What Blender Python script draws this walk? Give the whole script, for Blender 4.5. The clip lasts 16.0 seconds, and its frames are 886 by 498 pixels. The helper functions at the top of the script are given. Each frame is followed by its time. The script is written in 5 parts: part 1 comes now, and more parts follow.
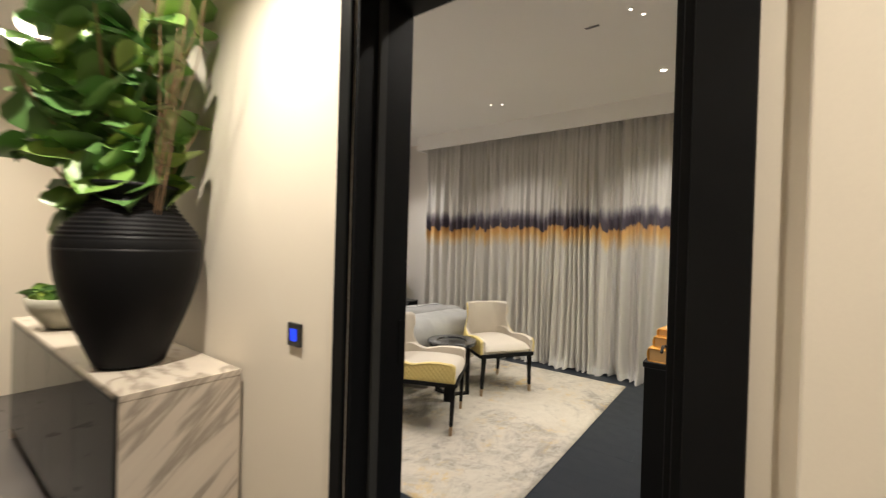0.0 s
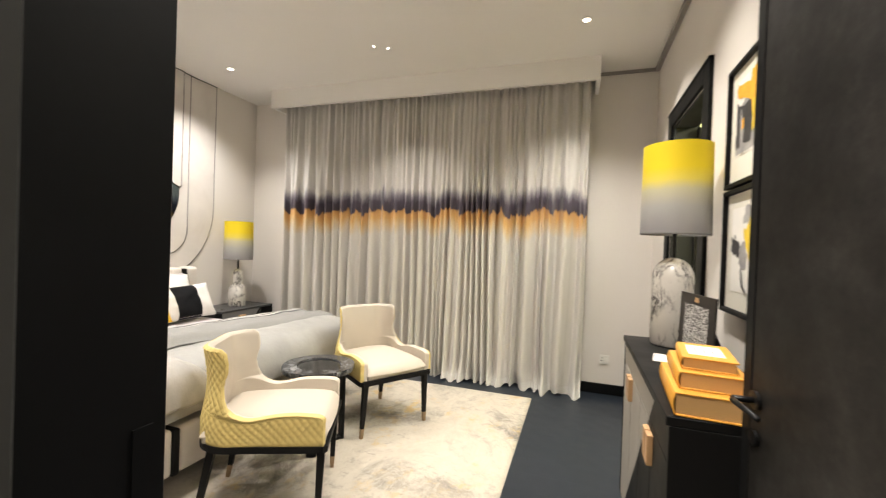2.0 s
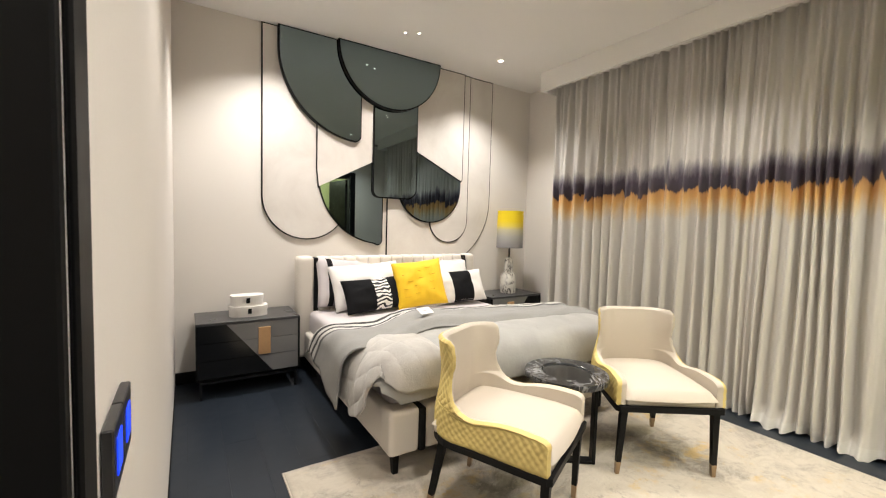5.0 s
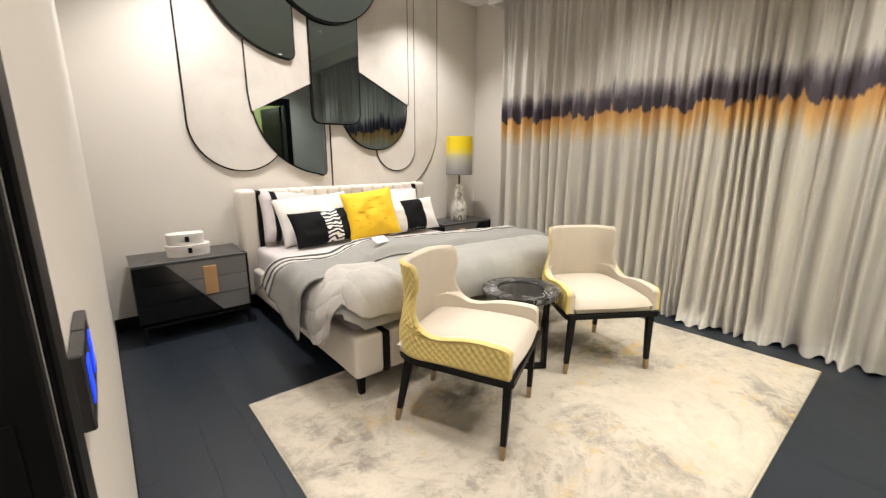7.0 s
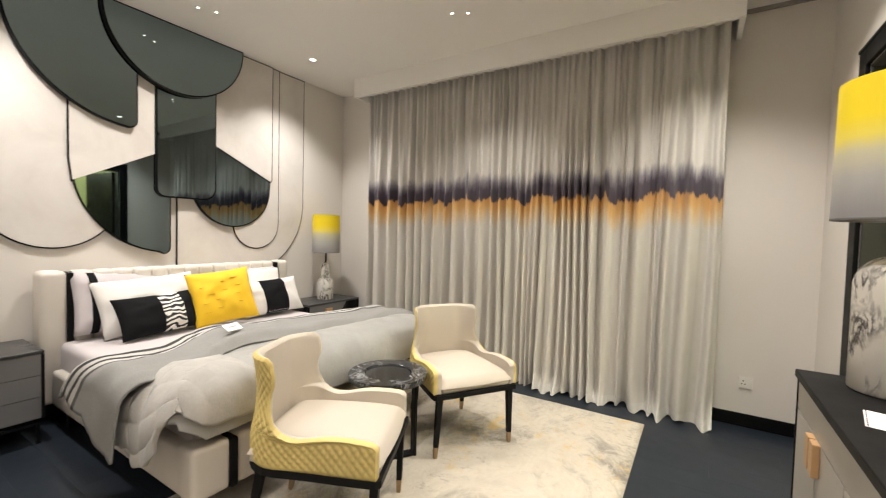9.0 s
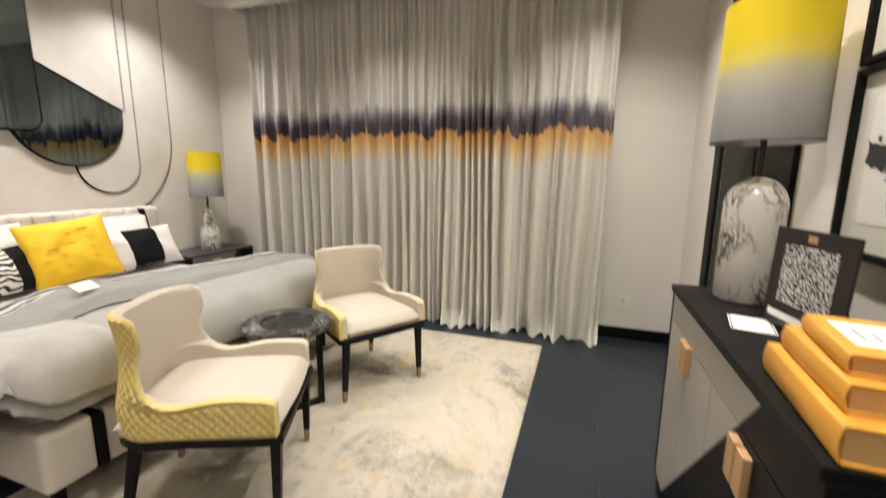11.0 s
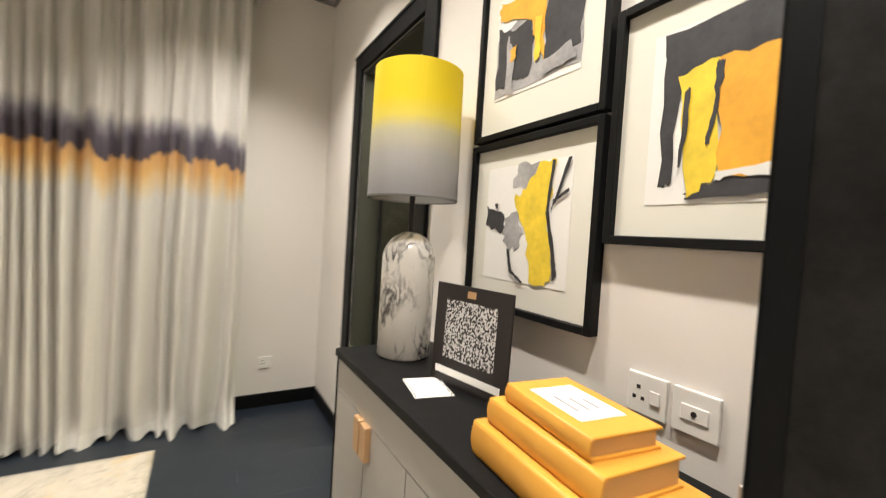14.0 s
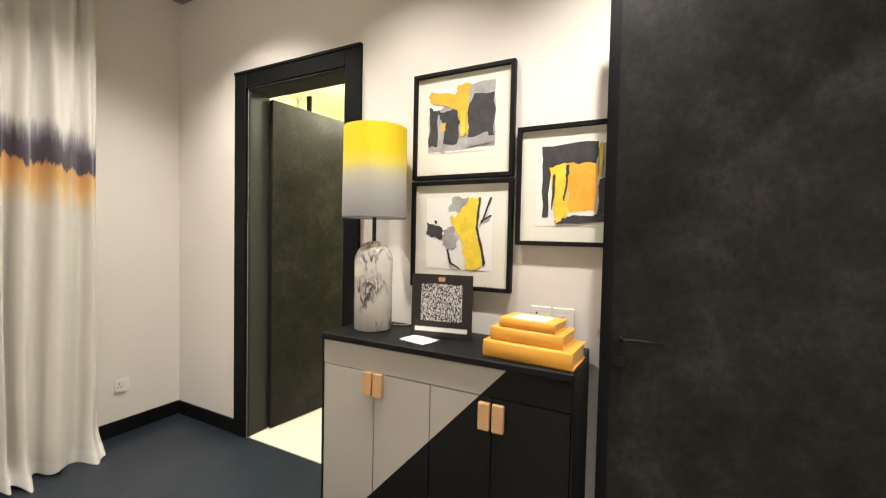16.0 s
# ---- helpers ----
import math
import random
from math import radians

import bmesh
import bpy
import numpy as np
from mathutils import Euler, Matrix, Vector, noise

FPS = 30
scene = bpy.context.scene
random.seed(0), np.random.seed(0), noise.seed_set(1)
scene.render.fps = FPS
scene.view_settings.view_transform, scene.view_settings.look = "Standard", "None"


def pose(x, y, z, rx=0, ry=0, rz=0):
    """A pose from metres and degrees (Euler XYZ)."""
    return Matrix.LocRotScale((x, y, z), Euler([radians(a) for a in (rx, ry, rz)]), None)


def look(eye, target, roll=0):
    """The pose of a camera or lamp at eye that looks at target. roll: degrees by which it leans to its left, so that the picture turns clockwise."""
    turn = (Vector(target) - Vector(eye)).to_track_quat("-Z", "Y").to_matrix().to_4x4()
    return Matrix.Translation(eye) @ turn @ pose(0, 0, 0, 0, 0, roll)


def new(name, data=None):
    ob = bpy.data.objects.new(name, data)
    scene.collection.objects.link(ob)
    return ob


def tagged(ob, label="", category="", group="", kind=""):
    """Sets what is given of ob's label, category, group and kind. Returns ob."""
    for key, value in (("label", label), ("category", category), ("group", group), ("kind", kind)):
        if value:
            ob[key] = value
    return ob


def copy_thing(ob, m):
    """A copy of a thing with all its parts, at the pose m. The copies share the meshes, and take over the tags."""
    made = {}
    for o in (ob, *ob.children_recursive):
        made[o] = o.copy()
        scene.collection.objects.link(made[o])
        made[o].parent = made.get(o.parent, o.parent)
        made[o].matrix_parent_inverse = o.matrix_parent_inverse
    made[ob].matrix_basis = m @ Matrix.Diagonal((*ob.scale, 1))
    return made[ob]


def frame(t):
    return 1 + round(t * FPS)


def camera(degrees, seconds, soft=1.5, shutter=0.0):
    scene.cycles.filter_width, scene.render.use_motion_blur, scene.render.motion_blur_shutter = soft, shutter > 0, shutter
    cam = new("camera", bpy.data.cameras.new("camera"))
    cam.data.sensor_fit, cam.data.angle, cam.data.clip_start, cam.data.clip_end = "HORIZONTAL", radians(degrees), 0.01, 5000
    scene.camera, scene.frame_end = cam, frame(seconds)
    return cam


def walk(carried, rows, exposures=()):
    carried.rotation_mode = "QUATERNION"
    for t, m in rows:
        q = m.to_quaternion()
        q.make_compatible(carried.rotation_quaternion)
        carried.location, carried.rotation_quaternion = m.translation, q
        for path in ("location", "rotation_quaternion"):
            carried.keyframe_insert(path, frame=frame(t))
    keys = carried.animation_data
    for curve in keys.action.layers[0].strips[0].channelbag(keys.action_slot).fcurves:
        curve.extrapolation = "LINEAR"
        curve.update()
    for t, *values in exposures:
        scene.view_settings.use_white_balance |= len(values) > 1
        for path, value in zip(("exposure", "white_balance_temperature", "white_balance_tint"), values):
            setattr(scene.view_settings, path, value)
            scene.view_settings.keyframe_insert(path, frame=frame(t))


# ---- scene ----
# ---- camera ----
cam = camera(94.7, 16.0, soft=1.15, shutter=0.5)
PATH = [
    (0, (-0.009, 0.654, 1.472), (-1.204, 2.258, 1.458), 1.6),
    (0.5, (-0.24, 0.92, 1.435), (-1.196, 2.677, 1.43), 1.7),
    (1, (-0.42, 1.16, 1.411), (-1.13, 3.029, 1.403), 1.8),
    (1.5, (-0.585, 1.412, 1.396), (-1.153, 3.33, 1.39), 2.0),
    (2, (-0.653, 1.553, 1.396), (-1.286, 3.451, 1.377), 2.0),
    (2.5, (-0.64, 1.702, 1.379), (-1.578, 3.469, 1.358), 2.0),
    (3, (-0.618, 1.862, 1.376), (-1.879, 3.414, 1.366), 2.0),
    (3.5, (-0.684, 1.9, 1.376), (-2.167, 3.242, 1.365), 2.1),
    (3.7, (-0.710, 1.914, 1.385), (-2.257, 3.182, 1.371), 2.0),
    (5.8, (-0.702, 2.067, 1.397), (-2.407, 3.096, 1.210), 0.6),
    (6, (-0.718, 2.058, 1.391), (-2.391, 3.124, 1.136), 0.4),
    (6.5, (-0.749, 2.008, 1.373), (-2.335, 3.165, 0.99), 0.2),
    (7, (-0.756, 1.996, 1.349), (-2.251, 3.249, 0.91), 0.1),
    (7.5, (-0.752, 1.99, 1.359), (-2.147, 3.368, 0.965), 0.8),
    (8, (-0.743, 1.973, 1.383), (-2.025, 3.488, 1.137), 1.3),
    (8.5, (-0.727, 1.975, 1.398), (-1.898, 3.592, 1.278), 1.7),
    (8.7, (-0.727, 1.983, 1.410), (-1.851, 3.636, 1.329), 1.8),
    (10.8, (-0.764, 2.146, 1.38), (-1.461, 4.007, 1.153), 0.8),
    (11, (-0.767, 2.137, 1.359), (-1.409, 4.0, 1.015), 0.6),
    (11.5, (-0.815, 1.949, 1.254), (-1.295, 3.77, 0.58), -0.1),
    (12, (-0.835, 1.859, 1.19), (-1.149, 3.571, 0.206), 0.0),
    (12.5, (-0.846, 1.865, 1.235), (-1.001, 3.708, 0.473), 2.1),
    (13, (-0.795, 1.951, 1.321), (-0.693, 3.921, 0.993), 3.2),
    (13.5, (-0.749, 2.282, 1.342), (-0.242, 4.211, 1.201), 3.6),
    (14, (-0.842, 2.548, 1.365), (0.183, 4.264, 1.304), 3.6),
    (14.5, (-1.089, 2.704, 1.403), (0.327, 4.117, 1.406), 2.8),
    (15, (-1.389, 2.643, 1.396), (0.239, 3.804, 1.422), 2.0),
    (15.5, (-1.636, 2.606, 1.414), (0.101, 3.598, 1.425), 1.4),
    (16, (-1.847, 2.615, 1.407), (-0.069, 3.53, 1.342), 1.2),
]
walk(cam, [(t, look(eye, target, roll)) for t, eye, target, roll in PATH],
     [(0.0, -0.40), (0.5, -0.26), (1.0, 0.06), (1.5, 0.2), (2.5, 0.17), (6.0, 0.05), (8.5, -0.01), (11.0, -0.14), (12.0, 0.04), (13.4, 0.10), (14.0, 0.12), (14.5, 0.10), (15.5, 0.18), (16.0, 0.22)])

# ---- light ----
world = bpy.data.worlds.new("world")
scene.world = world
world.use_nodes = True
world.node_tree.nodes["Background"].inputs[0].default_value = (0.02, 0.022, 0.026, 1)
world.node_tree.nodes["Background"].inputs[1].default_value = 0.3
WARM = (1.0, 0.935, 0.85)
COOL = (1.0, 0.955, 0.90)
ROOM_H = 3.13
SINGLE, TWIN, HALL = 142.0, 58.0, 485.0


def downlight(x, y, z, watts, size=0.03, angle=128, tilt=(0, 0), colour=WARM, shown=0.036):
    """A recessed ceiling spot: the lamp, its glowing lens and its white ring."""
    data = bpy.data.lights.new("spot", "SPOT")
    data.energy, data.color, data.shadow_soft_size = watts, colour, size
    data.spot_size, data.spot_blend = radians(angle), 1.0
    lamp = new("spot_lamp", data)
    lamp.matrix_world = pose(x, y, z - 0.03, tilt[0], tilt[1], 0)
    spot = thing("ceiling_spot", "small round white recessed ceiling spot, lit", "spotlight", (x, y, z), group="ceiling spots")
    bm = bmesh.new()
    bmesh.ops.create_cone(bm, cap_ends=True, segments=20, radius1=shown * 0.62, radius2=shown * 0.62, depth=0.004)
    bmesh.ops.translate(bm, vec=(0, 0, -0.004), verts=bm.verts)
    part("lens", bm, M["glow"], spot)
    part("ring", lathe([(shown * 0.62, 0.0), (shown * 0.66, -0.007), (shown, -0.005), (shown + 0.002, 0.0)], 24), M["ceiling"], spot)


# ---- materials ----
M = {}


def shader(name):
    m = bpy.data.materials.new(name)
    m.use_nodes = True
    nt = m.node_tree
    M[name] = m
    return nt, nt.nodes["Principled BSDF"], nt.nodes.new("ShaderNodeTexCoord")


def noisy(nt, vec, scale, detail=4.0, rough=0.55, stretch=None, warp=0.0):
    if stretch:
        mp = nt.nodes.new("ShaderNodeMapping")
        mp.inputs["Scale"].default_value = stretch
        nt.links.new(vec, mp.inputs[0])
        vec = mp.outputs[0]
    n = nt.nodes.new("ShaderNodeTexNoise")
    n.inputs["Scale"].default_value, n.inputs["Detail"].default_value, n.inputs["Roughness"].default_value = scale, detail, rough
    n.inputs["Distortion"].default_value = warp
    nt.links.new(vec, n.inputs["Vector"])
    return n.outputs["Fac"]


def ramp(nt, fac, stops, mode="LINEAR"):
    r = nt.nodes.new("ShaderNodeValToRGB")
    r.color_ramp.interpolation = mode
    el = r.color_ramp.elements
    while len(el) < len(stops):
        el.new(0.5)
    for e, (p, c) in zip(el, stops):
        e.position, e.color = p, (*c, 1) if len(c) == 3 else c
    nt.links.new(fac, r.inputs[0])
    return r.outputs[0]


def mixed(nt, fac, a, b, mode="MIX"):
    n = nt.nodes.new("ShaderNodeMix")
    n.data_type, n.blend_type = "RGBA", mode
    for sock, v in ((n.inputs[0], fac), (n.inputs[6], a), (n.inputs[7], b)):
        if isinstance(v, (int, float)):
            sock.default_value = v
        elif isinstance(v, tuple):
            sock.default_value = (*v, 1)
        else:
            nt.links.new(v, sock)
    return n.outputs[2]


def maths(nt, op, a, b=0.0):
    n = nt.nodes.new("ShaderNodeMath")
    n.operation = op
    for sock, v in ((n.inputs[0], a), (n.inputs[1], b)):
        if isinstance(v, (int, float)):
            sock.default_value = v
        else:
            nt.links.new(v, sock)
    return n.outputs[0]


def bumped(nt, bs, height, strength=0.2, distance=0.01):
    b = nt.nodes.new("ShaderNodeBump")
    b.inputs["Strength"].default_value, b.inputs["Distance"].default_value = strength, distance
    nt.links.new(height, b.inputs["Height"])
    nt.links.new(b.outputs[0], bs.inputs["Normal"])


def axis(nt, vec, which):
    s = nt.nodes.new("ShaderNodeSeparateXYZ")
    nt.links.new(vec, s.inputs[0])
    return s.outputs[which]


def plain(name, colour, rough=0.6, metal=0.0, vary=0.12, big=1.5, fine=60.0, bump=0.08, dist=0.003, sheen=0.0, random_tone=0.0, coat=0.0):
    """Colour with broad patches and fine grain, and a fine relief."""
    nt, bs, tc = shader(name)
    co = tc.outputs["Object"]
    dark = tuple(c * (1 - vary) for c in colour)
    light = tuple(min(1, c * (1 + vary)) for c in colour)
    col = ramp(nt, noisy(nt, co, big, 5), [(0.3, dark), (0.7, light)])
    f = noisy(nt, co, fine, 3)
    col = mixed(nt, 0.35, col, ramp(nt, f, [(0.3, dark), (0.7, light)]))
    if random_tone:
        oi = nt.nodes.new("ShaderNodeObjectInfo")
        tone = ramp(nt, oi.outputs["Random"], [(0, (1 - random_tone,) * 3), (1, (1.0,) * 3)])
        col = mixed(nt, 1.0, col, tone, "MULTIPLY")
    nt.links.new(col, bs.inputs["Base Color"])
    rr = ramp(nt, noisy(nt, co, big * 4, 4), [(0.3, (rough * 0.88,) * 3), (0.7, (min(1, rough * 1.1),) * 3)])
    nt.links.new(rr, bs.inputs["Roughness"])
    bs.inputs["Metallic"].default_value = metal
    bs.inputs["Sheen Weight"].default_value = sheen
    bs.inputs["Coat Weight"].default_value = coat
    if bump:
        bumped(nt, bs, f, bump, dist)


plain("wall", (0.74, 0.70, 0.655), 0.75, vary=0.025, big=1.2, fine=160, bump=0.05, dist=0.001)
plain("hall_wall", (0.76, 0.69, 0.585), 0.7, vary=0.03, big=1.0, fine=160, bump=0.05, dist=0.001)
plain("ceiling", (0.85, 0.83, 0.80), 0.8, vary=0.015, bump=0.02, dist=0.001)
# grey that stands for the shade in the gap under the ceiling edge
plain("gap_shade", (0.30, 0.28, 0.26), 0.8, vary=0.03)
plain("plank", (0.018, 0.0235, 0.0325), 0.36, vary=0.08, big=2.5, fine=30, bump=0.0, random_tone=0.03)
plain("grout", (0.012, 0.013, 0.015), 0.8)
plain("hall_floor", (0.09, 0.082, 0.08), 0.3, vary=0.1)
plain("bath_floor", (0.72, 0.66, 0.58), 0.25, vary=0.05)
plain("bath_wall", (0.68, 0.70, 0.42), 0.4, vary=0.06)
plain("black_paint", (0.0054, 0.0057, 0.0062), 0.5, vary=0.15, bump=0.03)
plain("black_gloss", (0.008, 0.0085, 0.0095), 0.14, vary=0.1, bump=0.0)
plain("black_wood", (0.0075, 0.0074, 0.0076), 0.5, vary=0.2, fine=80, bump=0.05)
plain("jamb_grey", (0.040, 0.041, 0.040), 0.5, vary=0.08)
plain("cream_leather", (0.55, 0.49, 0.415), 0.48, vary=0.04, big=4, fine=220, bump=0.12, dist=0.001)
plain("bed_leather", (0.67, 0.62, 0.56), 0.5, vary=0.05, big=3, fine=200, bump=0.12, dist=0.001)
plain("yellow_leather", (0.70, 0.55, 0.20), 0.5, vary=0.06, big=5, fine=200, bump=0.12, dist=0.001)
plain("brass", (0.60, 0.37, 0.19), 0.4, metal=0.35, vary=0.08, bump=0.02)
plain("leg_tip", (0.35, 0.25, 0.16), 0.4, metal=0.8, vary=0.1)
plain("grey_lacquer", (0.40, 0.375, 0.34), 0.38, vary=0.03, bump=0.02)
plain("smoked_top", (0.045, 0.045, 0.048), 0.3, vary=0.08, bump=0.01)
plain("night_grey", (0.20, 0.20, 0.205), 0.22, vary=0.04, bump=0.01)
plain("sheet", (0.53, 0.485, 0.495), 0.8, vary=0.05, big=3, fine=300, bump=0.1, dist=0.001, sheen=0.2)
plain("white_cotton", (0.73, 0.70, 0.67), 0.85, vary=0.03, big=5, fine=300, bump=0.12, dist=0.001, sheen=0.2)
plain("black_cotton", (0.008, 0.008, 0.009), 0.9, vary=0.2, fine=260, bump=0.12, dist=0.001)
plain("yellow_cotton", (0.80, 0.50, 0.010), 0.75, vary=0.06, big=8, fine=240, bump=0.2, dist=0.002, sheen=0.1)
plain("tuck_yellow", (0.60, 0.34, 0.008), 0.8, vary=0.1)
plain("white_plastic", (0.78, 0.76, 0.72), 0.35, vary=0.02, bump=0.0)
plain("dark_plastic", (0.02, 0.02, 0.022), 0.3, vary=0.1, bump=0.0)
plain("paper", (0.85, 0.83, 0.79), 0.8, vary=0.02)
plain("mat_board", (0.72, 0.70, 0.62), 0.85, vary=0.015, fine=300, bump=0.04, dist=0.0005)
plain("orange_cover", (0.68, 0.33, 0.045), 0.5, vary=0.06, big=6, fine=260, bump=0.12, dist=0.001)
plain("sign_brown", (0.017, 0.012, 0.0115), 0.5, vary=0.06)
nt, bs, tc = shader("sign_mark")
speck = ramp(nt, noisy(nt, tc.outputs["Object"], 150, 2, 0.4), [(0.47, (0.02, 0.015, 0.014)), (0.52, (0.62, 0.61, 0.60))])
nt.links.new(speck, bs.inputs["Base Color"])
bs.inputs["Roughness"].default_value = 0.5
plain("vase_black", (0.0065, 0.0066, 0.0075), 0.5, vary=0.15, big=4, fine=50, bump=0.06)
plain("stone_bowl", (0.38, 0.36, 0.29), 0.7, vary=0.1)
plain("twig", (0.24, 0.15, 0.085), 0.75, vary=0.25, big=12)
plain("art_white", (0.80, 0.78, 0.74), 0.8, vary=0.03, big=6)
plain("art_black", (0.035, 0.034, 0.037), 0.65, vary=0.5, big=14, fine=70)
plain("book_pages", (0.58, 0.36, 0.15), 0.8, vary=0.1, big=4, fine=300)
plain("art_grey", (0.36, 0.35, 0.35), 0.7, vary=0.35, big=10, fine=60)
plain("art_orange", (0.82, 0.40, 0.035), 0.6, vary=0.18, big=14, fine=60)
plain("art_yellow", (0.80, 0.58, 0.045), 0.6, vary=0.2, big=14, fine=60)
plain("handle_black", (0.02, 0.02, 0.021), 0.3, metal=0.6, vary=0.1, bump=0)
plain("steel", (0.6, 0.58, 0.55), 0.3, metal=1.0, vary=0.05, bump=0)
plain("console_glass", (0.010, 0.016, 0.018), 0.05, vary=0.1, bump=0)

# smoked glass mirrors on the headboard wall
nt, bs, tc = shader("smoked_mirror")
bs.inputs["Base Color"].default_value = (0.215, 0.272, 0.288, 1)
bs.inputs["Metallic"].default_value = 1.0
bs.inputs["Roughness"].default_value = 0.02

# beige microcement wall panels
nt, bs, tc = shader("panel_beige")
co = tc.outputs["Object"]
col = ramp(nt, noisy(nt, co, 2.2, 6, 0.65, warp=0.6), [(0.3, (0.60, 0.555, 0.515)), (0.5, (0.66, 0.62, 0.58)), (0.72, (0.71, 0.675, 0.635))])
nt.links.new(col, bs.inputs["Base Color"])
bs.inputs["Roughness"].default_value = 0.55
bumped(nt, bs, noisy(nt, co, 70, 4), 0.06, 0.002)

# dark stained door leaf with cloudy laminate
nt, bs, tc = shader("door_leaf")
co = tc.outputs["Object"]
cloud = ramp(nt, noisy(nt, co, 3.0, 9, 0.7, warp=0.15), [(0.34, (0.010, 0.0094, 0.0088)), (0.52, (0.018, 0.017, 0.016)), (0.70, (0.036, 0.034, 0.032))])
fleck = ramp(nt, noisy(nt, co, 34, 7, 0.75), [(0.35, (0.72,) * 3), (0.65, (1.25,) * 3)])
col = mixed(nt, 1.0, cloud, fleck, "MULTIPLY")
nt.links.new(col, bs.inputs["Base Color"])
nt.links.new(ramp(nt, noisy(nt, co, 9, 5), [(0.3, (0.42,) * 3), (0.7, (0.6,) * 3)]), bs.inputs["Roughness"])
bumped(nt, bs, noisy(nt, co, 60, 4, stretch=(1, 1, 0.15)), 0.06, 0.002)

for nm in ("black_paint", "black_wood", "jamb_grey", "black_cotton", "door_leaf", "vase_black", "console_glass"):
    M[nm].node_tree.nodes["Principled BSDF"].inputs["Specular IOR Level"].default_value = 0.14

M["plank"].node_tree.nodes["Principled BSDF"].inputs["Specular IOR Level"].default_value = 0.32

# rug: worn abstract pile in beige, taupe, grey and gold
nt, bs, tc = shader("rug")
co = tc.outputs["Object"]
base = ramp(nt, noisy(nt, co, 1.5, 8, 0.68, warp=0.7), [(0.34, (0.17, 0.15, 0.13)), (0.43, (0.32, 0.285, 0.24)), (0.53, (0.52, 0.465, 0.385)), (0.70, (0.42, 0.37, 0.305))])
worn = ramp(nt, noisy(nt, co, 9, 10, 0.78, stretch=(1, 0.6, 1), warp=0.9), [(0.47, (0, 0, 0)), (0.56, (1, 1, 1))])
base = mixed(nt, maths(nt, "MULTIPLY", worn, 0.6), base, (0.56, 0.51, 0.43))
spots = ramp(nt, noisy(nt, co, 14, 8, 0.8, stretch=(0.7, 1, 1)), [(0.545, (0, 0, 0)), (0.615, (1, 1, 1))])
zone = ramp(nt, noisy(nt, co, 1.1, 3), [(0.40, (0, 0, 0)), (0.56, (1, 1, 1))])
base = mixed(nt, maths(nt, "MULTIPLY", maths(nt, "MULTIPLY", spots, zone), 0.5), base, (0.19, 0.165, 0.14))
goldz = ramp(nt, noisy(nt, co, 1.7, 5, 0.7, stretch=(1.6, 0.8, 1)), [(0.52, (0, 0, 0)), (0.64, (1, 1, 1))])
goldf = ramp(nt, noisy(nt, co, 9, 7, 0.7), [(0.48, (0, 0, 0)), (0.58, (1, 1, 1))])
base = mixed(nt, maths(nt, "MULTIPLY", maths(nt, "MULTIPLY", goldz, goldf), 0.8), base, (0.56, 0.39, 0.15))
nt.links.new(base, bs.inputs["Base Color"])
bs.inputs["Roughness"].default_value = 0.95
bs.inputs["Sheen Weight"].default_value = 0.3
bumped(nt, bs, noisy(nt, co, 220, 3), 0.4, 0.004)

# curtain: pale sheer cloth with a dip-dyed plum and amber band
nt, bs, tc = shader("curtain")
co = tc.outputs["Object"]
z = axis(nt, co, 2)
edge = maths(nt, "MULTIPLY", maths(nt, "SUBTRACT", noisy(nt, co, 9, 6, 0.7, stretch=(1, 0.3, 0.10)), 0.5), 0.42)
zz = maths(nt, "ADD", z, edge)
band = ramp(nt, maths(nt, "MULTIPLY", maths(nt, "SUBTRACT", zz, 1.4), 1.4286), [
    (0.14, (0.635, 0.608, 0.565)), (0.27, (0.66, 0.52, 0.32)), (0.38, (0.64, 0.38, 0.14)), (0.475, (0.58, 0.32, 0.11)),
    (0.50, (0.055, 0.042, 0.060)), (0.64, (0.075, 0.06, 0.085)), (0.72, (0.22, 0.20, 0.23)), (0.84, (0.615, 0.59, 0.555))])
weave = ramp(nt, noisy(nt, co, 320, 2), [(0.3, (0.90,) * 3), (0.7, (1.0,) * 3)])
hem = ramp(nt, maths(nt, "MULTIPLY", z, 5.0), [(0.38, (1, 1, 1)), (0.42, (0, 0, 0))])
band = mixed(nt, maths(nt, "MULTIPLY", hem, 0.5), band, (0.74, 0.725, 0.69))
nt.links.new(mixed(nt, 1.0, band, weave, "MULTIPLY"), bs.inputs["Base Color"])
bs.inputs["Roughness"].default_value = 0.85
bs.inputs["Sheen Weight"].default_value = 0.25
bumped(nt, bs, noisy(nt, co, 400, 2), 0.1, 0.001)

# ombre lamp shade
nt, bs, tc = shader("ombre_shade")
co = tc.outputs["Generated"]
zz = maths(nt, "ADD", axis(nt, co, 2), maths(nt, "MULTIPLY", maths(nt, "SUBTRACT", noisy(nt, co, 3, 4), 0.5), 0.08))
nt.links.new(ramp(nt, zz, [(0.05, (0.27, 0.265, 0.27)), (0.30, (0.40, 0.39, 0.375)), (0.47, (0.56, 0.53, 0.36)), (0.58, (0.80, 0.66, 0.10)), (0.72, (0.86, 0.66, 0.012)), (1.0, (0.84, 0.64, 0.010))]), bs.inputs["Base Color"])
bs.inputs["Roughness"].default_value = 0.8
bumped(nt, bs, noisy(nt, tc.outputs["Object"], 300, 2, stretch=(1, 1, 0.3)), 0.12, 0.001)


